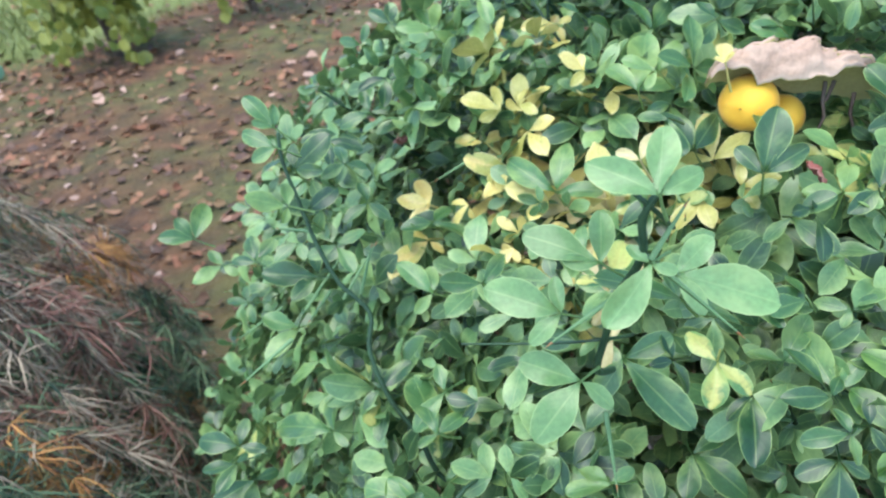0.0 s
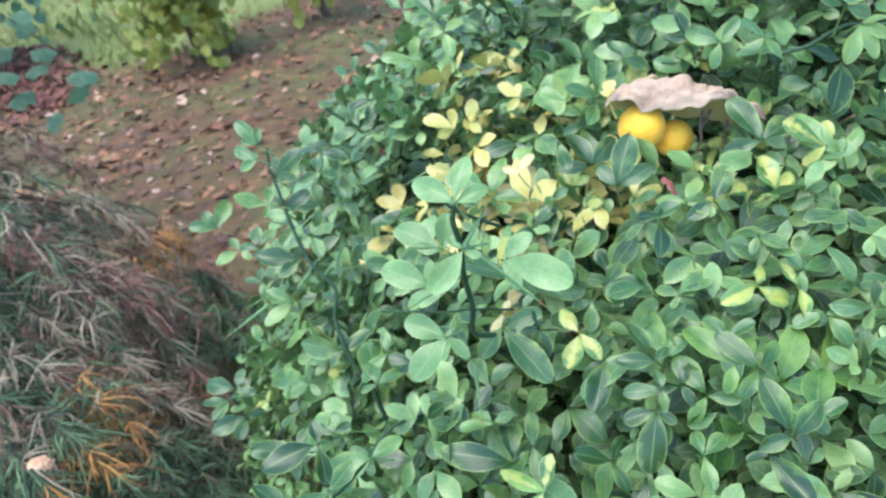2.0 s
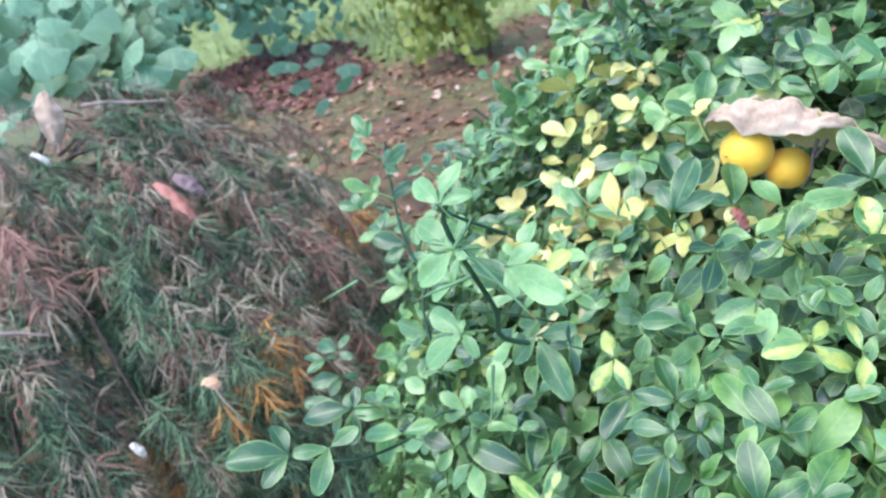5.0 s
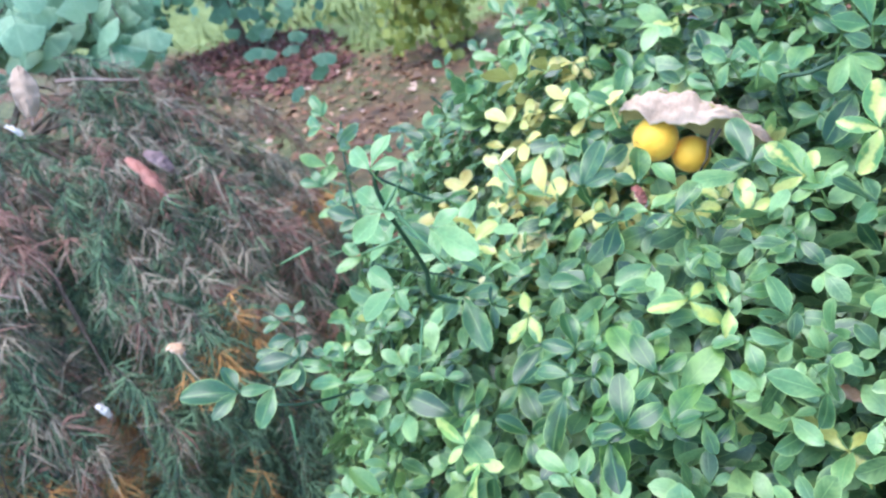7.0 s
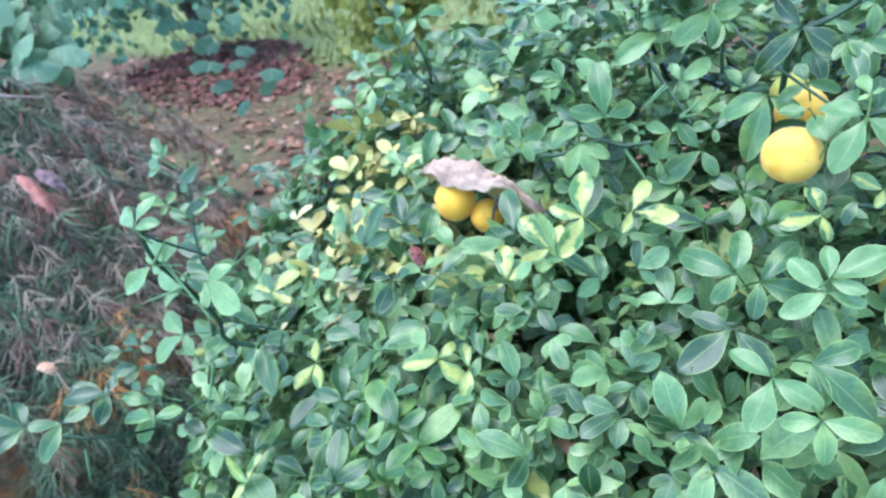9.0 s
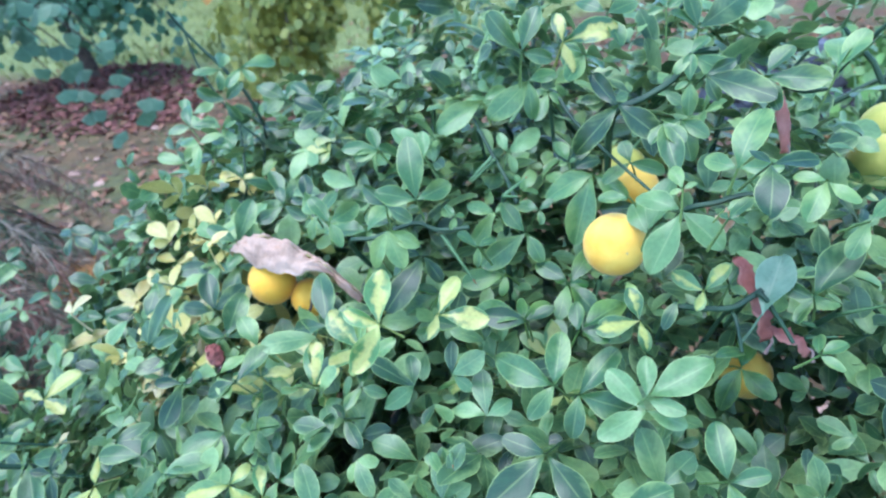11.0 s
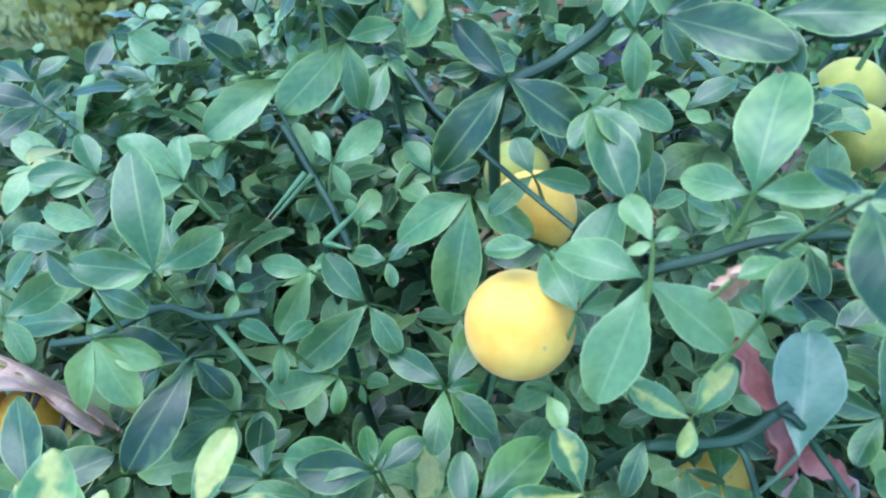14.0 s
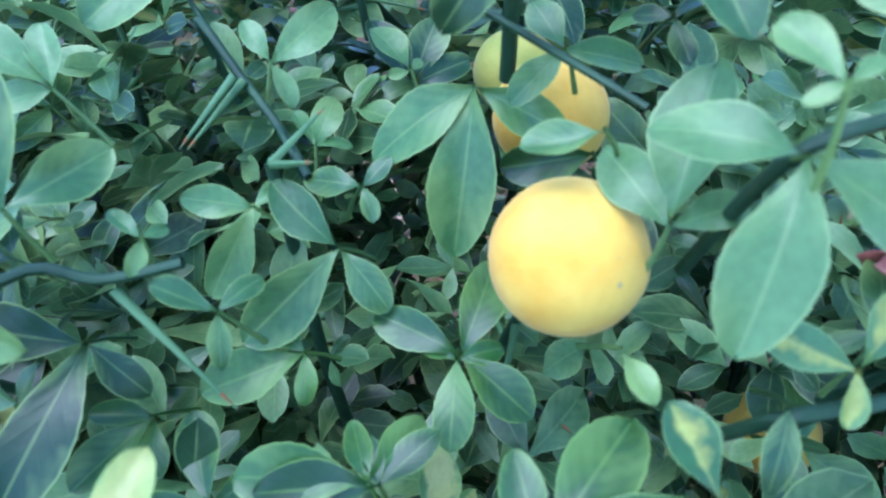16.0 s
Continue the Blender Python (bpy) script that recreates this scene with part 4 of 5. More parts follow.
leaf(0.170, 0.583, 0.866, -92, 64, 71, 26, 176, 22, -27, 22)
leaf(0.181, 0.617, 0.871, -45, 48, 108, 30, 5, 15)
leaf(0.244, 0.691, 0.944, -56, 63, 160, 34, -62, 24, 59, 40)
leaf(0.173, 0.738, 0.909, -77, 47, 152, 30, 82, 25)
leaf(0.083, 0.699, 0.879, -61, 49, -103, 39, -179, 19, -9, 19)
leaf(0.096, 0.694, 0.908, -45, 36, 138, 29, 59, 40)
leaf(0.173, 0.711, 0.949, -71, 39, 101, 24, 16, 19, 165, 16)
leaf(0.064, 0.891, 0.911, -80, 49, 154, 31, 12, 26)
leaf(0.264, 0.610, 0.854, -81, 42, -159, 18, -46, 18)
leaf(0.277, 0.615, 0.865, -55, 66, -28, 18, -133, 18)
leaf(0.148, 0.484, 0.793, -49, 56, 91, 33, 22, 16, 148, 27)
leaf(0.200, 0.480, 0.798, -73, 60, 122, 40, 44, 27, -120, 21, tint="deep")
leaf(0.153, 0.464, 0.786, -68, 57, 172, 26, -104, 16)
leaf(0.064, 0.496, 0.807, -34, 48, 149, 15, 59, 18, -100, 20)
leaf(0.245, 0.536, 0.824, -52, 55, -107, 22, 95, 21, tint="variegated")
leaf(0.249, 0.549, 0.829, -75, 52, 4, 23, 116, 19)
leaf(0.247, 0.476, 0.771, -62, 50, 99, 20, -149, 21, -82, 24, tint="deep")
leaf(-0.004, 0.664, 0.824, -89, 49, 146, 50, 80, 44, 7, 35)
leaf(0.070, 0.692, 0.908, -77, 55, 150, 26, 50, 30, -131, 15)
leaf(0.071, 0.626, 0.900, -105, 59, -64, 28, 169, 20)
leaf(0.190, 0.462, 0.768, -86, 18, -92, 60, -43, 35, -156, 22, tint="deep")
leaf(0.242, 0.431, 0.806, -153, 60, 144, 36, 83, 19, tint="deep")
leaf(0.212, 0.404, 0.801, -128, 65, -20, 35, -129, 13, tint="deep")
leaf(0.042, 0.445, 0.712, -46, 54, 145, 56, 66, 38, 12, 23)
leaf(-0.110, 0.397, 0.759, -54, 61, 148, 36, 57, 20)
leaf(-0.064, 0.416, 0.737, -44, 83, 155, 38, 1, 29)
leaf(-0.099, 0.429, 0.747, -83, 46, 34, 17, 160, 21)
leaf(0.112, 0.526, 0.830, -82, 73, -7, 34, 61, 25)
leaf(0.165, 0.524, 0.822, -110, 57, 172, 19, 46, 16, -108, 11)
leaf(0.229, 0.553, 0.845, -141, 57, -174, 24, 13, 16)
leaf(0.276, 0.594, 0.853, -99, 66, 154, 16, -32, 22)
leaf(0.250, 0.719, 0.939, -90, 41, 179, 30, 114, 20, -81, 21)
leaf(0.270, 0.741, 0.986, -47, 34, 125, 32, 77, 21, 174, 18, tint="light")
leaf(0.348, 0.797, 1.024, -67, 41, -113, 24, -40, 13)
leaf(0.367, 0.787, 0.974, -50, 45, 106, 21, 180, 8)
leaf(0.429, 0.721, 0.983, -109, 58, -148, 19)
leaf(0.488, 0.695, 0.993, -146, 62, 81, 14)
leaf(0.493, 0.671, 1.000, -104, 70, 81, 19, 22, 9)
leaf(0.469, 0.685, 0.937, -73, 54, -118, 18)
leaf(0.435, 0.701, 0.935, -85, 70, -58, 15)
leaf(0.442, 0.745, 1.024, -103, 59, -88, 16, -56, 33, -23, 21)
leaf(0.109, 0.655, 0.925, -120, 61, 117, 21, 80, 10, tint="yellow")
leaf(0.041, 0.624, 0.802, -121, 66, -35, 29, 134, 14, 5, 20, tint="pale")
leaf(0.035, 0.601, 0.772, -75, 56, -131, 28, 130, 21, 48, 16, tint="pale")
leaf(0.031, 0.521, 0.801, -113, 57, -89, 21, 90, 12, tint="pale")
leaf(-0.014, 0.843, 0.893, -84, 41, -146, 30, 53, 20, -37, 22, tint="yellow")
leaf(0.009, 0.765, 0.885, -84, 27, -144, 28, -6, 24, 113, 21)
leaf(-0.136, 0.817, 0.861, -81, 34, 140, 30, 32, 18, -119, 21)
leaf(-0.181, 0.780, 0.850, -74, 45, -174, 31, 100, 25, 7, 20)
leaf(-0.157, 0.623, 0.879, -33, 56, 177, 21, 60, 21, -32, 17)
leaf(-0.181, 0.796, 0.911, -75, 25, 157, 21, 63, 19, -54, 22)
leaf(-0.167, 0.858, 0.911, -84, 26, 149, 25, -38, 20, 65, 17)
leaf(-0.122, 0.882, 0.889, -49, 63, 94, 40, 4, 38, -133, 28)
leaf(-0.124, 0.804, 0.827, -94, 48, 145, 27, -29, 31, 105, 35)
leaf(-0.155, 0.647, 0.830, -57, 54, -161, 24, 81, 21, -50, 21)
leaf(-0.074, 0.989, 0.863, -38, 56, 98, 27, -8, 35)
leaf(-0.164, 0.797, 0.877, -61, 53, -179, 27, 36, 29, -113, 30)
leaf(-0.120, 0.829, 0.909, -48, 35, 151, 33, 56, 28, -45, 29)
leaf(-0.204, 0.717, 0.854, -82, 58, 168, 26, -18, 30, -80, 22)
leaf(-0.097, 0.876, 0.937, -73, 24, 144, 29, 35, 26, -81, 23)
leaf(-0.133, 0.869, 0.955, -52, 52, 121, 26, 27, 28)
leaf(-0.203, 0.745, 0.846, -48, 50, 160, 29, -48, 22, -111, 27)
leaf(-0.124, 0.780, 0.853, -44, 51, -166, 29, 67, 32, -5, 31)
leaf(-0.032, 0.781, 0.904, -88, 52, -137, 26, 131, 29, 24, 24)
leaf(0.023, 0.785, 0.921, -24, 53, 103, 31, -39, 28)
leaf(-0.072, 0.817, 0.941, -80, 49, 171, 28, 39, 26, -72, 30)
leaf(-0.042, 0.844, 0.984, -58, 15, 161, 33, 41, 27, -73, 26)
leaf(0.014, 0.892, 0.972, -43, 40, -177, 30, 64, 32, 0, 37)
leaf(0.142, 0.844, 0.978, -92, 7, -169, 34, 114, 26, 11, 32)
leaf(-0.129, 0.804, 0.890, 1, 56, 178, 38, 56, 29, -10, 26)
leaf(-0.084, 0.822, 0.958, -51, 45, 96, 32, 5, 27)
leaf(0.005, 0.824, 0.907, -66, 56, -168, 27, 64, 26)
leaf(0.081, 0.846, 0.994, -61, 39, 146, 29, 41, 26, -94, 25)
leaf(0.237, 0.729, 0.993, -41, 32, 156, 26, 92, 20, -175, 19)
leaf(-0.233, 0.485, 0.686, -23, 62, 159, 33, -24, 19, -147, 24)
leaf(-0.090, 0.443, 0.733, -77, 60, 159, 38, 134, 25)
leaf(-0.053, 0.501, 0.692, -55, 61, 173, 31, 96, 24, -71, 14)
leaf(-0.085, 0.527, 0.742, -73, 59, -144, 34, -55, 22, 95, 21)
leaf(0.027, 0.457, 0.742, -106, 70, -150, 27, 161, 20, 47, 17)
leaf(0.057, 0.456, 0.719, -113, 55, 119, 28, -46, 31, -108, 37)
leaf(0.183, 0.468, 0.778, -106, 48, 9, 21, -109, 23, 139, 34, tint="deep")
leaf(0.196, 0.498, 0.808, -118, 66, 52, 21, 156, 22, -58, 30)
leaf(0.180, 0.436, 0.753, -103, 73, -60, 24, 118, 19, 57, 23)
leaf(0.149, 0.459, 0.770, -102, 43, -82, 45, -151, 24, -18, 16)
leaf(-0.088, 0.779, 0.861, -57, 67, 137, 26, 47, 35, -78, 31)
leaf(0.219, 0.561, 0.850, -141, 64, -167, 17, 19, 23, -65, 15)
leaf(0.267, 0.684, 0.913, -110, 29, -177, 24, 68, 15)
leaf(-0.068, 0.743, 0.831, -62, 73, 157, 27, 23, 24, tint="yellow")
leaf(0.047, 0.564, 0.904, -101, 45, 71, 19, 157, 15, tint="pale")
leaf(0.514, 0.692, 0.933, -133, 59, 120, 43, tint="back")
leaf(0.427, 0.768, 0.954, -83, 45, -169, 28, tint="deep")


# ---- the foliage within ----
def make_inner():
    rng = random.Random(41)
    bufs = {k: Buffer() for k in FILL}
    for k in range(5200):
        theta, u = radians(rng.uniform(-180, 180) if k % 5 == 0 else rng.uniform(-115, 80)), rng.random()
        phi = math.asin(min(0.999, max(-0.25, -0.2 + 1.2 * u)))
        sunk = 0.026 + 0.24 * rng.random() ** 1.5 if k < 4000 else rng.uniform(0.1, 0.24)
        out = Vector((math.sin(theta) * math.cos(phi), -math.cos(theta) * math.cos(phi), math.sin(phi)))
        # an open hollow round the single fruit
        hollow = math.exp(-((HEART + out * hull(theta, phi) - Vector((0.40, 0.69, 0.96))).length / 0.13) ** 2)
        deep = sunk + 0.05 * hollow
        r = hull(theta, phi) - deep + 0.02 * math.sin(5 * theta + 1) * math.cos(7 * phi)
        tip = HEART + out * r
        # the fruit hang free of the leaves, open to the outside
        clear = False
        for f in FRUIT_AT:
            off = tip - Vector(f[:3])
            ahead = off.dot(Vector((0.25, -0.85, 0.45)).normalized())
            clear = clear or off.length < 0.05 or (0 < ahead < 0.14 and math.sqrt(max(0.0, off.length_squared - ahead * ahead)) < 0.045)
        if clear:
            continue
        axis = (0.75 * out + Vector((0, 0, 0.45)) + Vector((rng.gauss(0, 0.35), rng.gauss(0, 0.35), rng.gauss(0, 0.35)))).normalized()
        x = axis.cross(Vector((rng.gauss(0, 1), rng.gauss(0, 1), rng.gauss(0, 1)))).normalized()
        y = axis.cross(x)
        d = (tip - Vector((0.0, 0.70, 0.84))).length
        e = (tip - Vector((0.30, 0.62, 0.90))).length
        tint = "yellow" if d < 0.14 and deep < 0.16 and rng.random() < 0.62 - 2.2 * d else ("variegated" if rng.random() < (0.01 if tip.x > 0.15 and tip.z < 0.83 else (0.16 if e < 0.2 else 0.04)) else "green")
        size = rng.uniform(0.7, 1.15) * (1 - 0.2 * hollow)
        turn = rng.uniform(0, 6.28)
        # a tuft of leaves round the end of a twig
        for i in range(rng.choice((2, 3, 4, 4))):
            a = turn + 2.4 * i
            spread = rng.uniform(0.75, 1.5)
            way = (math.cos(a) * x + math.sin(a) * y) * math.sin(spread) + axis * math.cos(spread)
            n = (axis * math.sin(spread) - (math.cos(a) * x + math.sin(a) * y) * math.cos(spread) + Vector((rng.gauss(0, 0.2), rng.gauss(0, 0.2), rng.gauss(0, 0.2)))).normalized()
            p = tip + way * rng.uniform(0.008, 0.02) - axis * 0.007 * i
            side = n.cross(way).normalized()
            long = size * rng.uniform(0.025, 0.04)
            f = rng.uniform(0.9, 1.45)
            ways = [way, math.cos(f) * way + math.sin(f) * side, math.cos(f) * way - math.sin(f) * side]
            trifoliate(bufs[tint], p, n, ways, [long, long * rng.uniform(0.55, 0.8), long * rng.uniform(0.55, 0.8)], rng, fine=False, rows=8 if deep < 0.09 else 5)
    for tint, b in bufs.items():
        place("inner_foliage", b.mesh("inner_foliage", FILL[tint]), bush, {"green": "", "variegated": "leaves blotched with yellow", "yellow": "yellowed leaves"}[tint], kind="stuff")


make_inner()


# ---- trunk and boughs ----
def bough(path, r0, r1, parent=bush, name="branch", sides=8):
    b = Buffer()
    pts = [Vector(p) for p in path]
    # rounded through its points
    fine = []
    for k in range(len(pts) - 1):
        a, b0, c, d = pts[max(k - 1, 0)], pts[k], pts[k + 1], pts[min(k + 2, len(pts) - 1)]
        for s in (0.0, 0.25, 0.5, 0.75):
            fine.append(0.5 * ((2 * b0) + (c - a) * s + (2 * a - 5 * b0 + 4 * c - d) * s * s + (3 * b0 - a - 3 * c + d) * s ** 3))
    fine.append(pts[-1])
    b.tube(fine, list(np.linspace(r0, r1, len(fine))), sides)
    return place(name, b.mesh(name, M_STEM), parent)


def thorn(start, end, branch, r=0.0016):
    s, e = Vector(start), Vector(end)
    b = Buffer()
    b.tube([s, s.lerp(e, 0.4), s.lerp(e, 0.8), e], [r, r * 0.75, r * 0.4, 0.0002], 6)
    t = place("thorn", b.mesh("thorn", M_THORN), branch)
    tip = Buffer()
    tip.tube([s.lerp(e, 0.86), s.lerp(e, 0.95), s.lerp(e, 1.01)], [r * 0.36, r * 0.2, 0.0001], 5)
    place("thorn_tip", tip.mesh("thorn_tip", M_THORN_TIP), branch, "rust-brown thorn tip")


def make_boughs():
    rng = random.Random(51)
    root = BUSH_AT
    for k in range(5):
        a = 2 * math.pi * k / 5
        bough([root + Vector((0.03 * math.cos(a), 0.03 * math.sin(a), -0.04)), root + Vector((0.06 * math.cos(a), 0.06 * math.sin(a), 0.15)), HEART + Vector((0.12 * math.cos(a), 0.12 * math.sin(a), -0.05))], 0.017, 0.011, name="trunk")
    for k in range(64):
        theta, phi = radians(rng.uniform(-150, 150)), radians(rng.uniform(-8, 80))
        r = hull(theta, phi)
        out = Vector((math.sin(theta) * math.cos(phi), -math.cos(theta) * math.cos(phi), math.sin(phi)))
        jig = lambda s: Vector((rng.gauss(0, s), rng.gauss(0, s), rng.gauss(0, s)))
        path = [HEART + out * 0.08 + jig(0.03), HEART + out * r * 0.45 + jig(0.05), HEART + out * r * 0.72 + jig(0.035), HEART + out * (r - rng.uniform(0.02, 0.07)) + jig(0.02)]
        br = bough(path, 0.006, 0.0018)
        for s in range(4):
            t = rng.uniform(0.3, 1.0)
            p = path[2].lerp(path[3], t)
            thorn(p, p + (out * 0.3 + jig(0.5)).normalized() * rng.uniform(0.02, 0.045), br)


make_boughs()


# ---- the shoots that stand out ----
stem = bough([(-0.063, 0.547, 0.641), (-0.092, 0.511, 0.661), (-0.112, 0.526, 0.695), (-0.132, 0.537, 0.723), (-0.145, 0.553, 0.757), (-0.143, 0.567, 0.782), (-0.164, 0.574, 0.806), (-0.179, 0.586, 0.834), (-0.191, 0.601, 0.865), (-0.199, 0.611, 0.888), (-0.201, 0.620, 0.908)], 0.00225, 0.00135)
stem = bough([(0.040, 0.511, 0.790), (0.020, 0.475, 0.819), (0.023, 0.471, 0.848), (0.027, 0.453, 0.892), (0.035, 0.434, 0.929), (0.034, 0.431, 0.951), (0.041, 0.432, 0.963)], 0.00225, 0.00165)
stem = bough([(0.052, 0.466, 0.922), (0.037, 0.432, 0.955), (0.024, 0.438, 0.964), (0.013, 0.443, 0.970)], 0.0012, 0.000825)
stem = bough([(0.042, 0.512, 0.813), (0.023, 0.476, 0.843), (-0.004, 0.483, 0.833), (-0.059, 0.488, 0.827)], 0.00105, 0.0006)
thorn((0.038, 0.430, 0.931), (0.053, 0.441, 0.953), stem)
thorn((0.026, 0.452, 0.893), (-0.008, 0.427, 0.882), stem)
thorn((0.036, 0.438, 0.928), (0.085, 0.438, 0.877), stem)
thorn((0.023, 0.453, 0.811), (0.029, 0.427, 0.773), stem)
thorn((-0.160, 0.600, 0.774), (-0.150, 0.627, 0.808), stem)
thorn((-0.184, 0.598, 0.779), (-0.203, 0.580, 0.759), stem)
thorn((-0.181, 0.583, 0.847), (-0.205, 0.580, 0.852), stem)
stem = bough([(-0.040, 0.505, 0.692), (-0.066, 0.468, 0.714), (-0.084, 0.433, 0.704), (-0.081, 0.374, 0.740), (-0.113, 0.346, 0.755)], 0.00165, 0.0012)
thorn((-0.061, 0.352, 0.755), (-0.051, 0.340, 0.727), stem)
thorn((-0.258, 0.645, 0.721), (-0.295, 0.604, 0.713), stem)
stem = bough([(0.047, 0.783, 0.844), (0.024, 0.763, 0.884), (-0.002, 0.806, 0.900), (-0.051, 0.865, 0.962)], 0.0018, 0.0012)
stem = bough([(0.006, 0.881, 0.889), (-0.020, 0.871, 0.931), (-0.016, 0.865, 0.954), (-0.034, 0.861, 0.997), (-0.077, 0.850, 1.048), (-0.091, 0.840, 1.078)], 0.00225, 0.00165)
stem = bough([(0.342, 0.823, 0.974), (0.346, 0.808, 1.022), (0.373, 0.784, 1.007), (0.408, 0.755, 0.995), (0.439, 0.734, 0.983)], 0.00165, 0.00105)
stem = bough([(0.286, 0.819, 0.940), (0.284, 0.804, 0.988), (0.306, 0.785, 0.974), (0.326, 0.767, 0.962), (0.341, 0.749, 0.954)], 0.0018, 0.0015)
thorn((0.309, 0.776, 0.977), (0.293, 0.758, 0.959), stem)
stem = bough([(0.244, 0.702, 0.898), (0.239, 0.676, 0.941), (0.258, 0.681, 0.946), (0.285, 0.693, 0.956), (0.305, 0.693, 0.954), (0.327, 0.698, 0.957)], 0.00195, 0.0015)
thorn((0.307, 0.694, 0.950), (0.337, 0.686, 0.918), stem)
stem = bough([(0.401, 0.771, 0.977), (0.409, 0.753, 1.023), (0.427, 0.761, 1.034), (0.442, 0.768, 1.044), (0.451, 0.774, 1.058), (0.466, 0.776, 1.061)], 0.00255, 0.0021)
stem = bough([(0.451, 0.728, 0.940), (0.463, 0.706, 0.983), (0.482, 0.710, 0.991), (0.497, 0.712, 0.997), (0.518, 0.714, 1.000)], 0.00195, 0.0015)
stem = bough([(0.454, 0.713, 0.887), (0.467, 0.688, 0.929), (0.481, 0.692, 0.930), (0.497, 0.697, 0.931), (0.506, 0.702, 0.937), (0.512, 0.705, 0.942)], 0.00195, 0.0018)
stem = bough([(0.493, 0.726, 0.898), (0.509, 0.703, 0.940), (0.522, 0.700, 0.928), (0.532, 0.694, 0.917)], 0.00165, 0.0012)
stem = bough([(0.482, 0.723, 0.886), (0.497, 0.699, 0.928), (0.507, 0.684, 0.911)], 0.0015, 0.00105)
stem = bough([(0.488, 0.782, 0.995), (0.502, 0.766, 1.040), (0.515, 0.766, 1.040), (0.527, 0.767, 1.042)], 0.00135, 0.00105)
stem = bough([(0.016, 0.858, 0.857), (-0.009, 0.845, 0.898), (-0.013, 0.855, 0.933), (-0.033, 0.847, 0.959), (-0.070, 0.846, 1.012), (-0.089, 0.853, 1.058)], 0.0015, 0.0012)
thorn((0.313, 0.804, 0.996), (0.325, 0.821, 1.016), stem)
thorn((0.310, 0.780, 0.974), (0.292, 0.763, 0.956), stem)
stem = bough([(0.333, 0.775, 0.908), (0.336, 0.755, 0.954), (0.317, 0.777, 0.965), (0.295, 0.799, 0.976), (0.271, 0.823, 0.991)], 0.00135, 0.00105)
thorn((-0.225, 0.624, 0.736), (-0.193, 0.669, 0.769), stem)
thorn((-0.178, 0.604, 0.765), (-0.152, 0.649, 0.795), stem)
thorn((-0.178, 0.510, 0.809), (-0.207, 0.476, 0.798), stem)


# ---- fruit ----
def make_fruit(at, r, way, deep=0, seed=1):
    """A downy yellow orange with a dimple at its flower end (way) and a small calyx behind."""
    rng = random.Random(seed)
    bm = bmesh.new()
    bmesh.ops.create_uvsphere(bm, u_segments=40, v_segments=26, radius=r)
    for v in bm.verts:
        d = v.co.normalized()
        dent = 1 - 0.05 * math.exp(-((1 - d.z) / 0.02)) - 0.05 * math.exp(-((1 + d.z) / 0.03))
        v.co *= dent * (1 + 0.012 * noise.noise(d * 2.1 + Vector((seed, 0, 0))))
        v.co.z *= 0.97
    me = bpy.data.meshes.new("fruit")
    bm.to_mesh(me)
    bm.free()
    for p in me.polygons:
        p.use_smooth = True
    me.materials.append(FRUIT[deep])
    q = Vector(way).to_track_quat("Z", "Y").to_matrix().to_4x4()
    ob = new("fruit", me)
    ob.parent = bush
    ob.matrix_local = Matrix.Translation(Vector(at) - BUSH_AT) @ q
    tagged(ob, label=("pale yellow", "orange-yellow", "greenish-yellow")[deep] + " downy round fruit")
    b = Buffer()
    b.tube([(0, 0, -0.93 * r), (0, 0, -0.98 * r), (0, 0, -1.01 * r)], [0.0042, 0.0036, 0.001], 8)
    b.tube([(0, 0, -0.98 * r), (0.001, 0, -1.15 * r), (0.003, 0, -1.45 * r)], [0.0016, 0.0015, 0.0018], 6)
    c = new("calyx", b.mesh("calyx", M_THORN))
    c.parent = ob


def fruit_material(name, a, b_):
    m, nt, b = material(name, 0.62)
    nt.links.new(blend(nt, ramp(nt, noisy(nt, 260, 3), (0.7, (0, 0, 0)), (0.78, (1, 1, 1))), ramp(nt, noisy(nt, 48, 5), (0.34, a), (0.62, b_)), (0.5, 0.36, 0.16)), b.inputs["Base Color"])
    b.inputs["Sheen Weight"].default_value, b.inputs["Sheen Roughness"].default_value = 0.15, 0.5
    b.inputs["Specular IOR Level"].default_value = 0.3
    bump(nt, b, noisy(nt, 330, 4), 0.45, 0.0009)
    return m


FRUIT = (fruit_material("pale_fruit", (0.70, 0.36, 0.03), (0.82, 0.54, 0.085)), fruit_material("orange_fruit", (0.86, 0.42, 0.03), (0.92, 0.52, 0.05)), fruit_material("unripe_fruit", (0.27, 0.3, 0.05), (0.42, 0.39, 0.07)))
WAYS = ((-0.05, -0.5, 0.85), (0.2, -0.6, 0.5), (-0.3, -0.3, -0.7), (-0.5, -0.7, -0.1), (0.1, -0.8, -0.4), (0.0, -0.6, 0.4), (0.3, -0.5, 0.2), (0.2, -0.6, -0.3))
for _k, _deep in enumerate((0, 0, 2, 1, 1, 2, 2, 0)):
    make_fruit(FRUIT_AT[_k][:3], FRUIT_AT[_k][3], WAYS[_k], _deep, _k + 2)


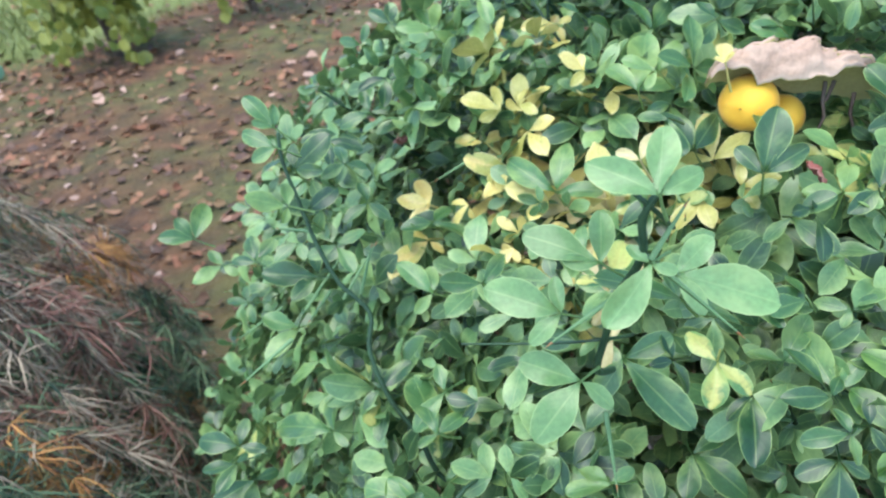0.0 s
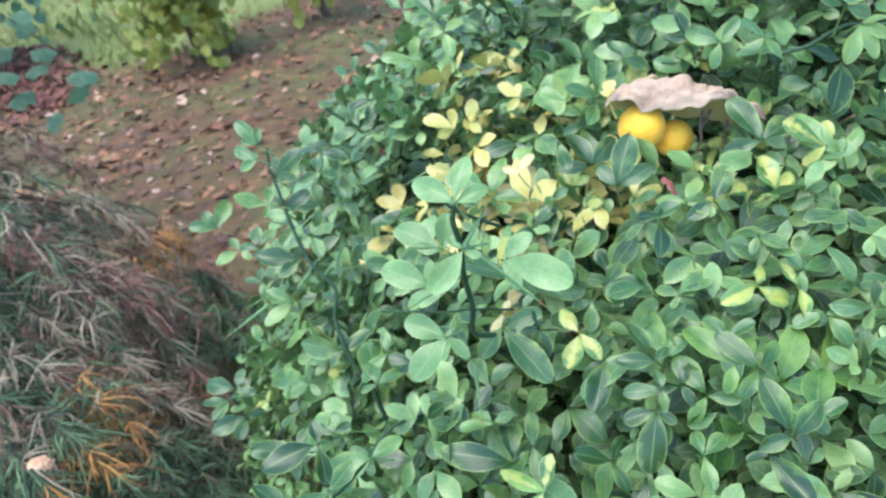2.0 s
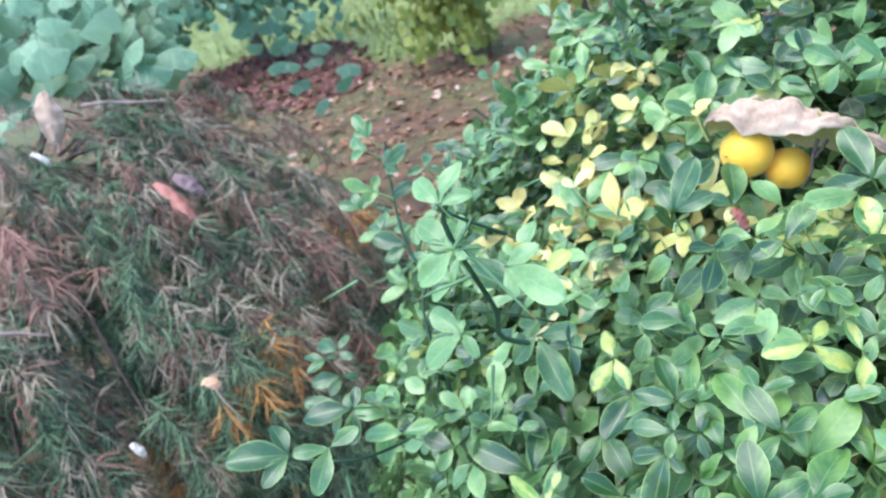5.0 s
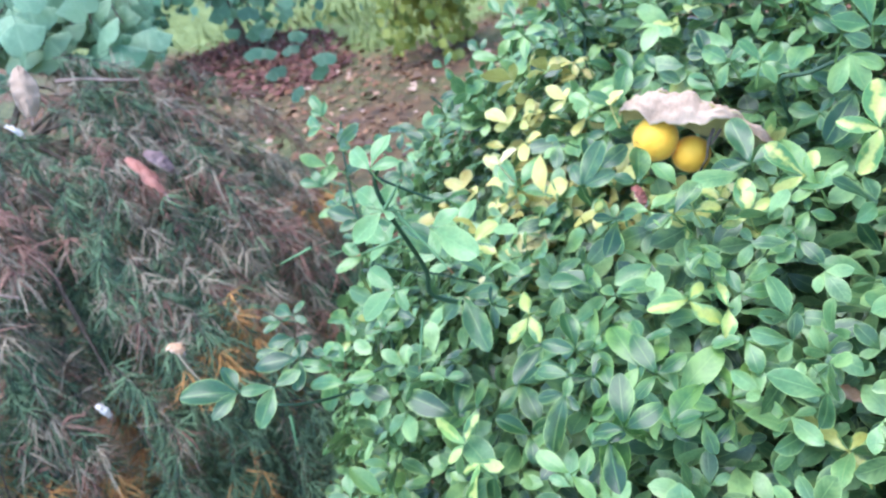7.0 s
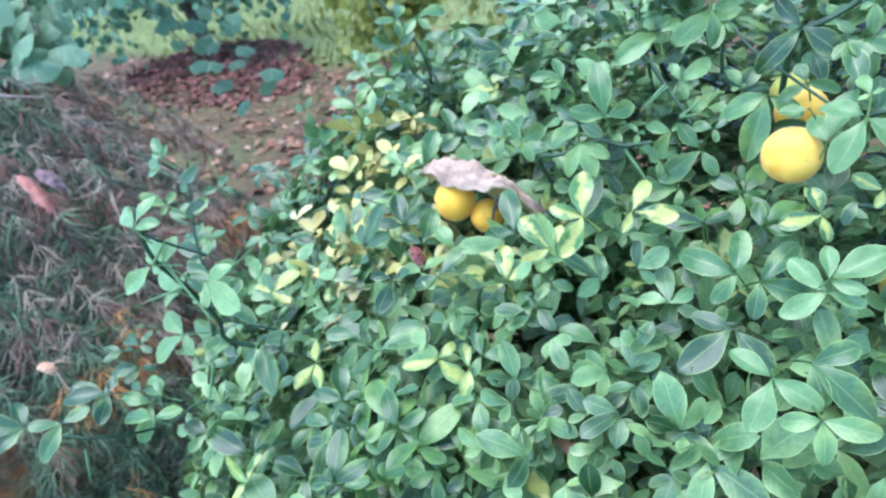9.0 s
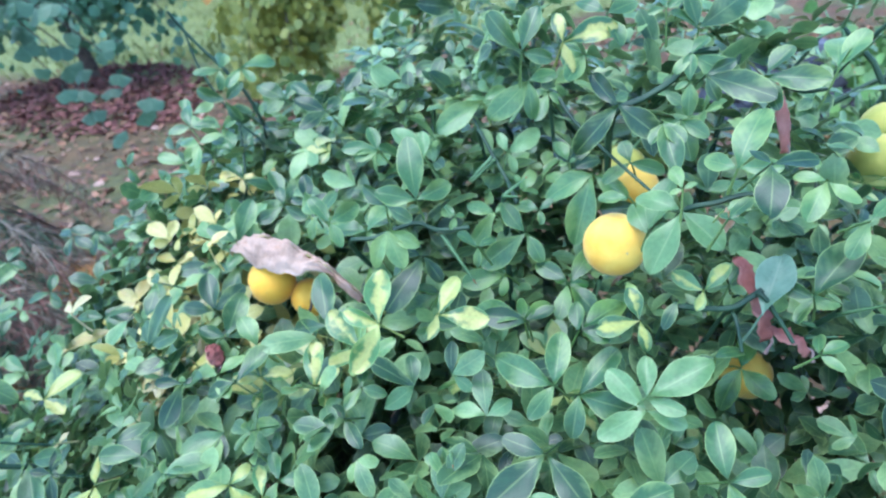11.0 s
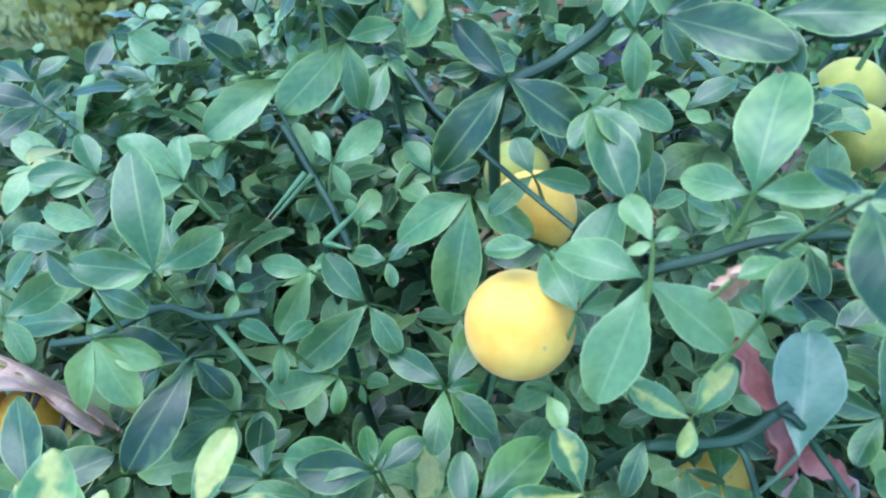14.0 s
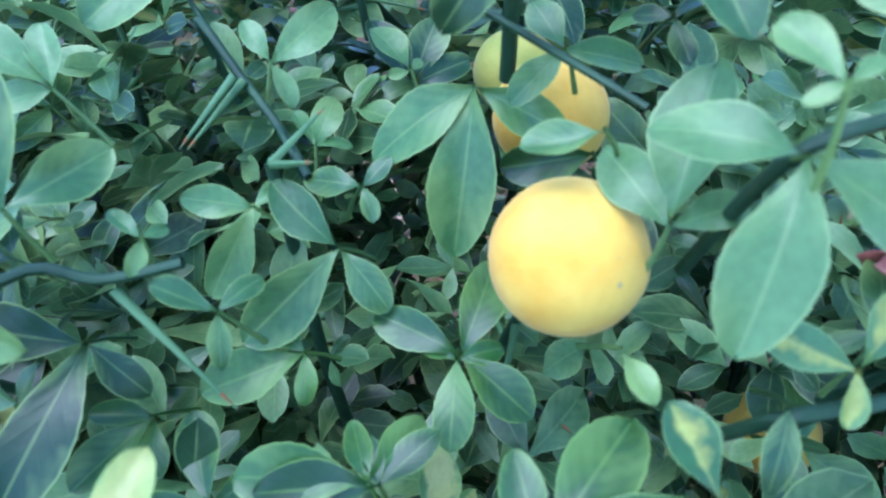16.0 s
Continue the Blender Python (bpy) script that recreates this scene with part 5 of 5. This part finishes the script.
# ---- dead leaves caught in the bush ----
def curled_leaf(name, left, right, width, arch, sag, mat, label, seed, turn=0.0, rows=22, cols=13, notch=0.12):
    """A dry leaf rolled over itself: an arched sheet between two ends, wrinkled, with a torn rim and a stalk."""
    rng = random.Random(seed)
    l, r = Vector(left), Vector(right)
    along = (r - l)
    across = along.cross(Vector((0, 0, 1))).normalized()
    up = across.cross(along).normalized()
    across, up = across * math.cos(turn) + up * math.sin(turn), up * math.cos(turn) - across * math.sin(turn)
    pts = np.zeros((rows, cols, 3))
    for i in range(rows):
        u = i / (rows - 1)
        half = width * (math.sin(math.pi * (0.06 + 0.9 * u)) ** 0.6) * (1 + notch * noise.noise((u * 7, seed, 0)))
        for j in range(cols):
            v = 2 * j / (cols - 1) - 1
            wr = 0.3 * width * noise.noise((u * 6, v * 2.5, seed)) + 0.2 * width * noise.noise((u * 17, v * 5, seed + 3)) + 0.08 * width * noise.noise((u * 40, v * 9, seed + 5))
            p = l + along * u + across * (v * half) + up * (arch * math.sin(math.pi * u) ** 0.8 - sag * abs(v) ** 1.8 * (0.7 + 0.5 * noise.noise((u * 4, v, seed + 9))) + wr)
            pts[i, j] = p
    uv = np.stack(np.meshgrid(np.linspace(0, 1, rows), np.linspace(0, 1, cols), indexing="ij"), -1)
    buf = Buffer()
    centre = Vector(pts.reshape(-1, 3).mean(0))
    buf.grid(pts - np.array(centre), uv)
    ob = new(name, buf.mesh(name, mat))
    ob.location = centre
    s = ob.modifiers.new("thick", "SOLIDIFY")
    s.thickness = 0.0007
    tagged(ob, label=label, category="dead leaf")
    st = Buffer()
    end = Vector(pts[-1, cols // 2]) - centre
    st.tube([end - along * 0.12, end + along * 0.04, end + along * 0.16 - up * 0.006], [0.0012, 0.0011, 0.0014], 6)
    k = new("stalk", st.mesh("stalk", M_TWIG))
    k.parent = ob
    return ob


M_DRY = leaf_material("pink_brown_dry_leaf", (0.22, 0.12, 0.075), (0.44, 0.29, 0.2), (0.56, 0.42, 0.31), rough=0.85, through=0.15, gloss=0.0)
M_OLIVE = leaf_material("olive_dry_leaf", (0.16, 0.16, 0.05), (0.33, 0.31, 0.11), (0.42, 0.38, 0.17), rough=0.85, through=0.2)
M_RED = leaf_material("terracotta_dry_leaf", (0.24, 0.065, 0.045), (0.4, 0.15, 0.105), (0.46, 0.23, 0.17), rough=0.75, through=0.2, gloss=0.0)
M_PEACH = leaf_material("peach_dry_leaf", (0.6, 0.33, 0.18), (0.75, 0.48, 0.3), (0.8, 0.55, 0.4), rough=0.75, through=0.2, gloss=0.0)


def make_draped_leaf():
    """A large dry leaf folded over two fruits like a roof: a short curled flap before the ridge, a long one behind, its olive underside showing below."""
    l, r = Vector((0.105, 0.684, 0.909)), Vector((0.234, 0.684, 0.888))
    along, rows, cols = r - l, 44, 25
    top, under = np.zeros((rows, cols, 3)), np.zeros((rows, cols, 3))
    for i in range(rows):
        u = i / (rows - 1)
        ridge = l + along * u + Vector((0, 0, 0.027 * math.sin(math.pi * u ** 0.85) ** 0.75))
        size = math.sin(math.pi * (0.05 + 0.92 * u)) ** 0.55
        front = size * (1.0 if u < 0.5 else 1.0 - 0.75 * min(1.0, (u - 0.5) / 0.3) + (0.55 if u > 0.8 else 0) * (u - 0.8) / 0.2) * (1 + 0.22 * noise.noise((u * 9, 4.1, 0)))
        for j in range(cols):
            v = 2 * j / (cols - 1) - 1
            if v < 0:
                a = -v * 1.72 * front
                p = ridge + Vector((0, -0.015 * math.sin(0.8 * a), -0.021 * (1 - math.cos(a))))
            else:
                p = ridge + Vector((0, 0.024 * v * size, -0.042 * v ** 1.4 * size))
            wr = 0.006 * noise.noise((u * 7, v * 1.6, 3.0)) + 0.0042 * noise.noise((u * 22, v * 5, 6.0)) + 0.0022 * noise.noise((u * 48, v * 14, 8.0))
            fold = 0.0014 * math.cos(2 * math.pi * (u * 4.3 + 0.5 * noise.noise((u * 3, 1.7, 0)) + 0.35 * abs(v)))
            p += Vector((0.3 * wr, -0.6 * wr - 0.4 * fold, wr + fold))
            top[i, j] = p
            under[i, j] = p + Vector((0, 0.0014 if v < 0 else -0.0014, -0.0014))
    uv = np.stack(np.meshgrid(np.linspace(0, 1, rows), np.linspace(0, 1, cols), indexing="ij"), -1)
    centre = np.array((0.165, 0.684, 0.905))
    buf = Buffer()
    buf.grid(top - centre, uv)
    ob = new("curled_dry_leaf", buf.mesh("curled_dry_leaf", M_DRY))
    ob.location = Vector(centre)
    tagged(ob, label="curled pinkish-brown dry leaf lying over two fruits", category="dead leaf")
    buf = Buffer()
    buf.grid(under - centre, uv)
    below = new("underside", buf.mesh("underside", M_OLIVE))
    below.parent = ob
    tagged(below, label="dull olive-green leaf underside")
    st = Buffer()
    for path in (((0.186, 0.690, 0.893), (0.184, 0.682, 0.882), (0.185, 0.676, 0.872), (0.180, 0.672, 0.860)), ((0.192, 0.690, 0.893), (0.186, 0.682, 0.881)), ((0.206, 0.688, 0.884), (0.203, 0.680, 0.872), (0.207, 0.676, 0.860))):
        st.tube([Vector(p) - Vector(centre) for p in path], np.linspace(0.0016, 0.001, len(path)), 6)
    stalk = new("stalk", st.mesh("stalk", M_TRUNK))
    stalk.parent = ob


make_draped_leaf()
curled_leaf("dead_red_leaf", (0.497, 0.726, 0.950), (0.520, 0.712, 0.905), 0.013, 0.004, 0.008, M_RED, "terracotta dead leaf caught among thorny stems", 5, turn=0.6)
curled_leaf("dead_red_leaf", (0.515, 0.722, 0.905), (0.542, 0.722, 0.895), 0.009, 0.005, 0.006, M_RED, "folded pinkish dead leaf caught among thorny stems", 6, turn=0.3)
curled_leaf("dead_peach_leaf", (0.480, 0.712, 0.968), (0.492, 0.706, 0.992), 0.007, 0.002, 0.004, M_PEACH, "small peach-coloured dead leaf wedged under a stem", 7, turn=0.5)
curled_leaf("dead_red_leaf", (0.500, 0.785, 1.040), (0.512, 0.775, 1.000), 0.007, 0.003, 0.006, M_RED, "brownish-red dead leaf hanging in the bush", 8, turn=0.4)
curled_leaf("dead_red_leaf", (0.300, 0.556, 0.757), (0.335, 0.552, 0.757), 0.008, 0.004, 0.004, M_PEACH, "pinkish scrap of dead leaf low in the bush", 9, turn=0.2)
curled_leaf("dead_red_leaf", (-0.160, 0.775, 0.822), (-0.136, 0.768, 0.826), 0.010, 0.003, 0.004, M_RED, "small orange-red dead leaf on the foliage", 10, turn=0.5)
curled_leaf("dead_red_leaf", (0.153, 0.598, 0.880), (0.163, 0.594, 0.866), 0.008, 0.002, 0.003, M_RED, "small orange-red dead leaf between green leaves", 11, turn=0.4)


# ---- things lying on the maple ----
def bare_twig(path, r, label):
    pts = [Vector(p) for p in path]
    b = Buffer()
    b.tube([p - pts[0] for p in pts], list(np.linspace(r, r * 0.4, len(pts))), 6)
    ob = new("bare_twig", b.mesh("bare_twig", M_TWIG))
    ob.location = pts[0]
    tagged(ob, label=label, category="twig")


M_MAUVE = leaf_material("mauve_dry_leaf", (0.14, 0.08, 0.075), (0.3, 0.19, 0.18), (0.38, 0.27, 0.25), rough=0.8, through=0.1)
M_BROWN = leaf_material("tan_dry_leaf", (0.24, 0.14, 0.085), (0.42, 0.29, 0.2), (0.48, 0.36, 0.27), rough=0.8, through=0.15)
M_BLEACHED = leaf_material("bleached_leaf", (0.5, 0.42, 0.34), (0.66, 0.56, 0.46), (0.7, 0.6, 0.5), rough=0.7)
bare_twig([(-0.991, 0.66, 0.927), (-0.972, 0.701, 0.918), (-0.953, 0.741, 0.902), (-0.929, 0.784, 0.888)], 0.004, "pale pinkish bare twig lying across the maple")
bare_twig([(-0.69, 0.292, 0.764), (-0.677, 0.325, 0.747), (-0.664, 0.353, 0.725)], 0.0035, "short orange-grey bare twig on the maple")
curled_leaf("dead_pink_leaf", (-0.795, 0.638, 0.802), (-0.717, 0.637, 0.741), 0.016, 0.01, 0.012, M_RED, "pinkish-red dead leaf caught on the maple", 12, turn=0.4)
curled_leaf("dead_mauve_leaf", (-0.757, 0.654, 0.81), (-0.723, 0.674, 0.768), 0.014, 0.008, 0.01, M_MAUVE, "shrivelled mauve-grey dead leaf caught on the maple", 15, turn=-0.3)
curled_leaf("dead_brown_leaf", (-1.011, 0.622, 0.97), (-0.962, 0.584, 0.892), 0.022, 0.012, 0.016, M_BROWN, "broad tan curled dead leaf hanging on the maple", 16, turn=0.5)
curled_leaf("pale_leaf", (-0.947, 0.534, 0.895), (-0.933, 0.548, 0.873), 0.012, 0.004, 0.006, M_BLEACHED, "small whitish shrivelled leaf on the maple", 17, turn=0.3)
curled_leaf("pale_leaf", (-0.628, 0.357, 0.53), (-0.614, 0.362, 0.506), 0.010, 0.003, 0.004, M_BLEACHED, "small bleached leaf lying on the maple", 13, turn=0.5)
curled_leaf("dead_peach_leaf", (-0.562, 0.469, 0.583), (-0.54, 0.477, 0.569), 0.014, 0.005, 0.006, M_PEACH, "peach-coloured dead leaf resting on the maple", 14, turn=0.3)
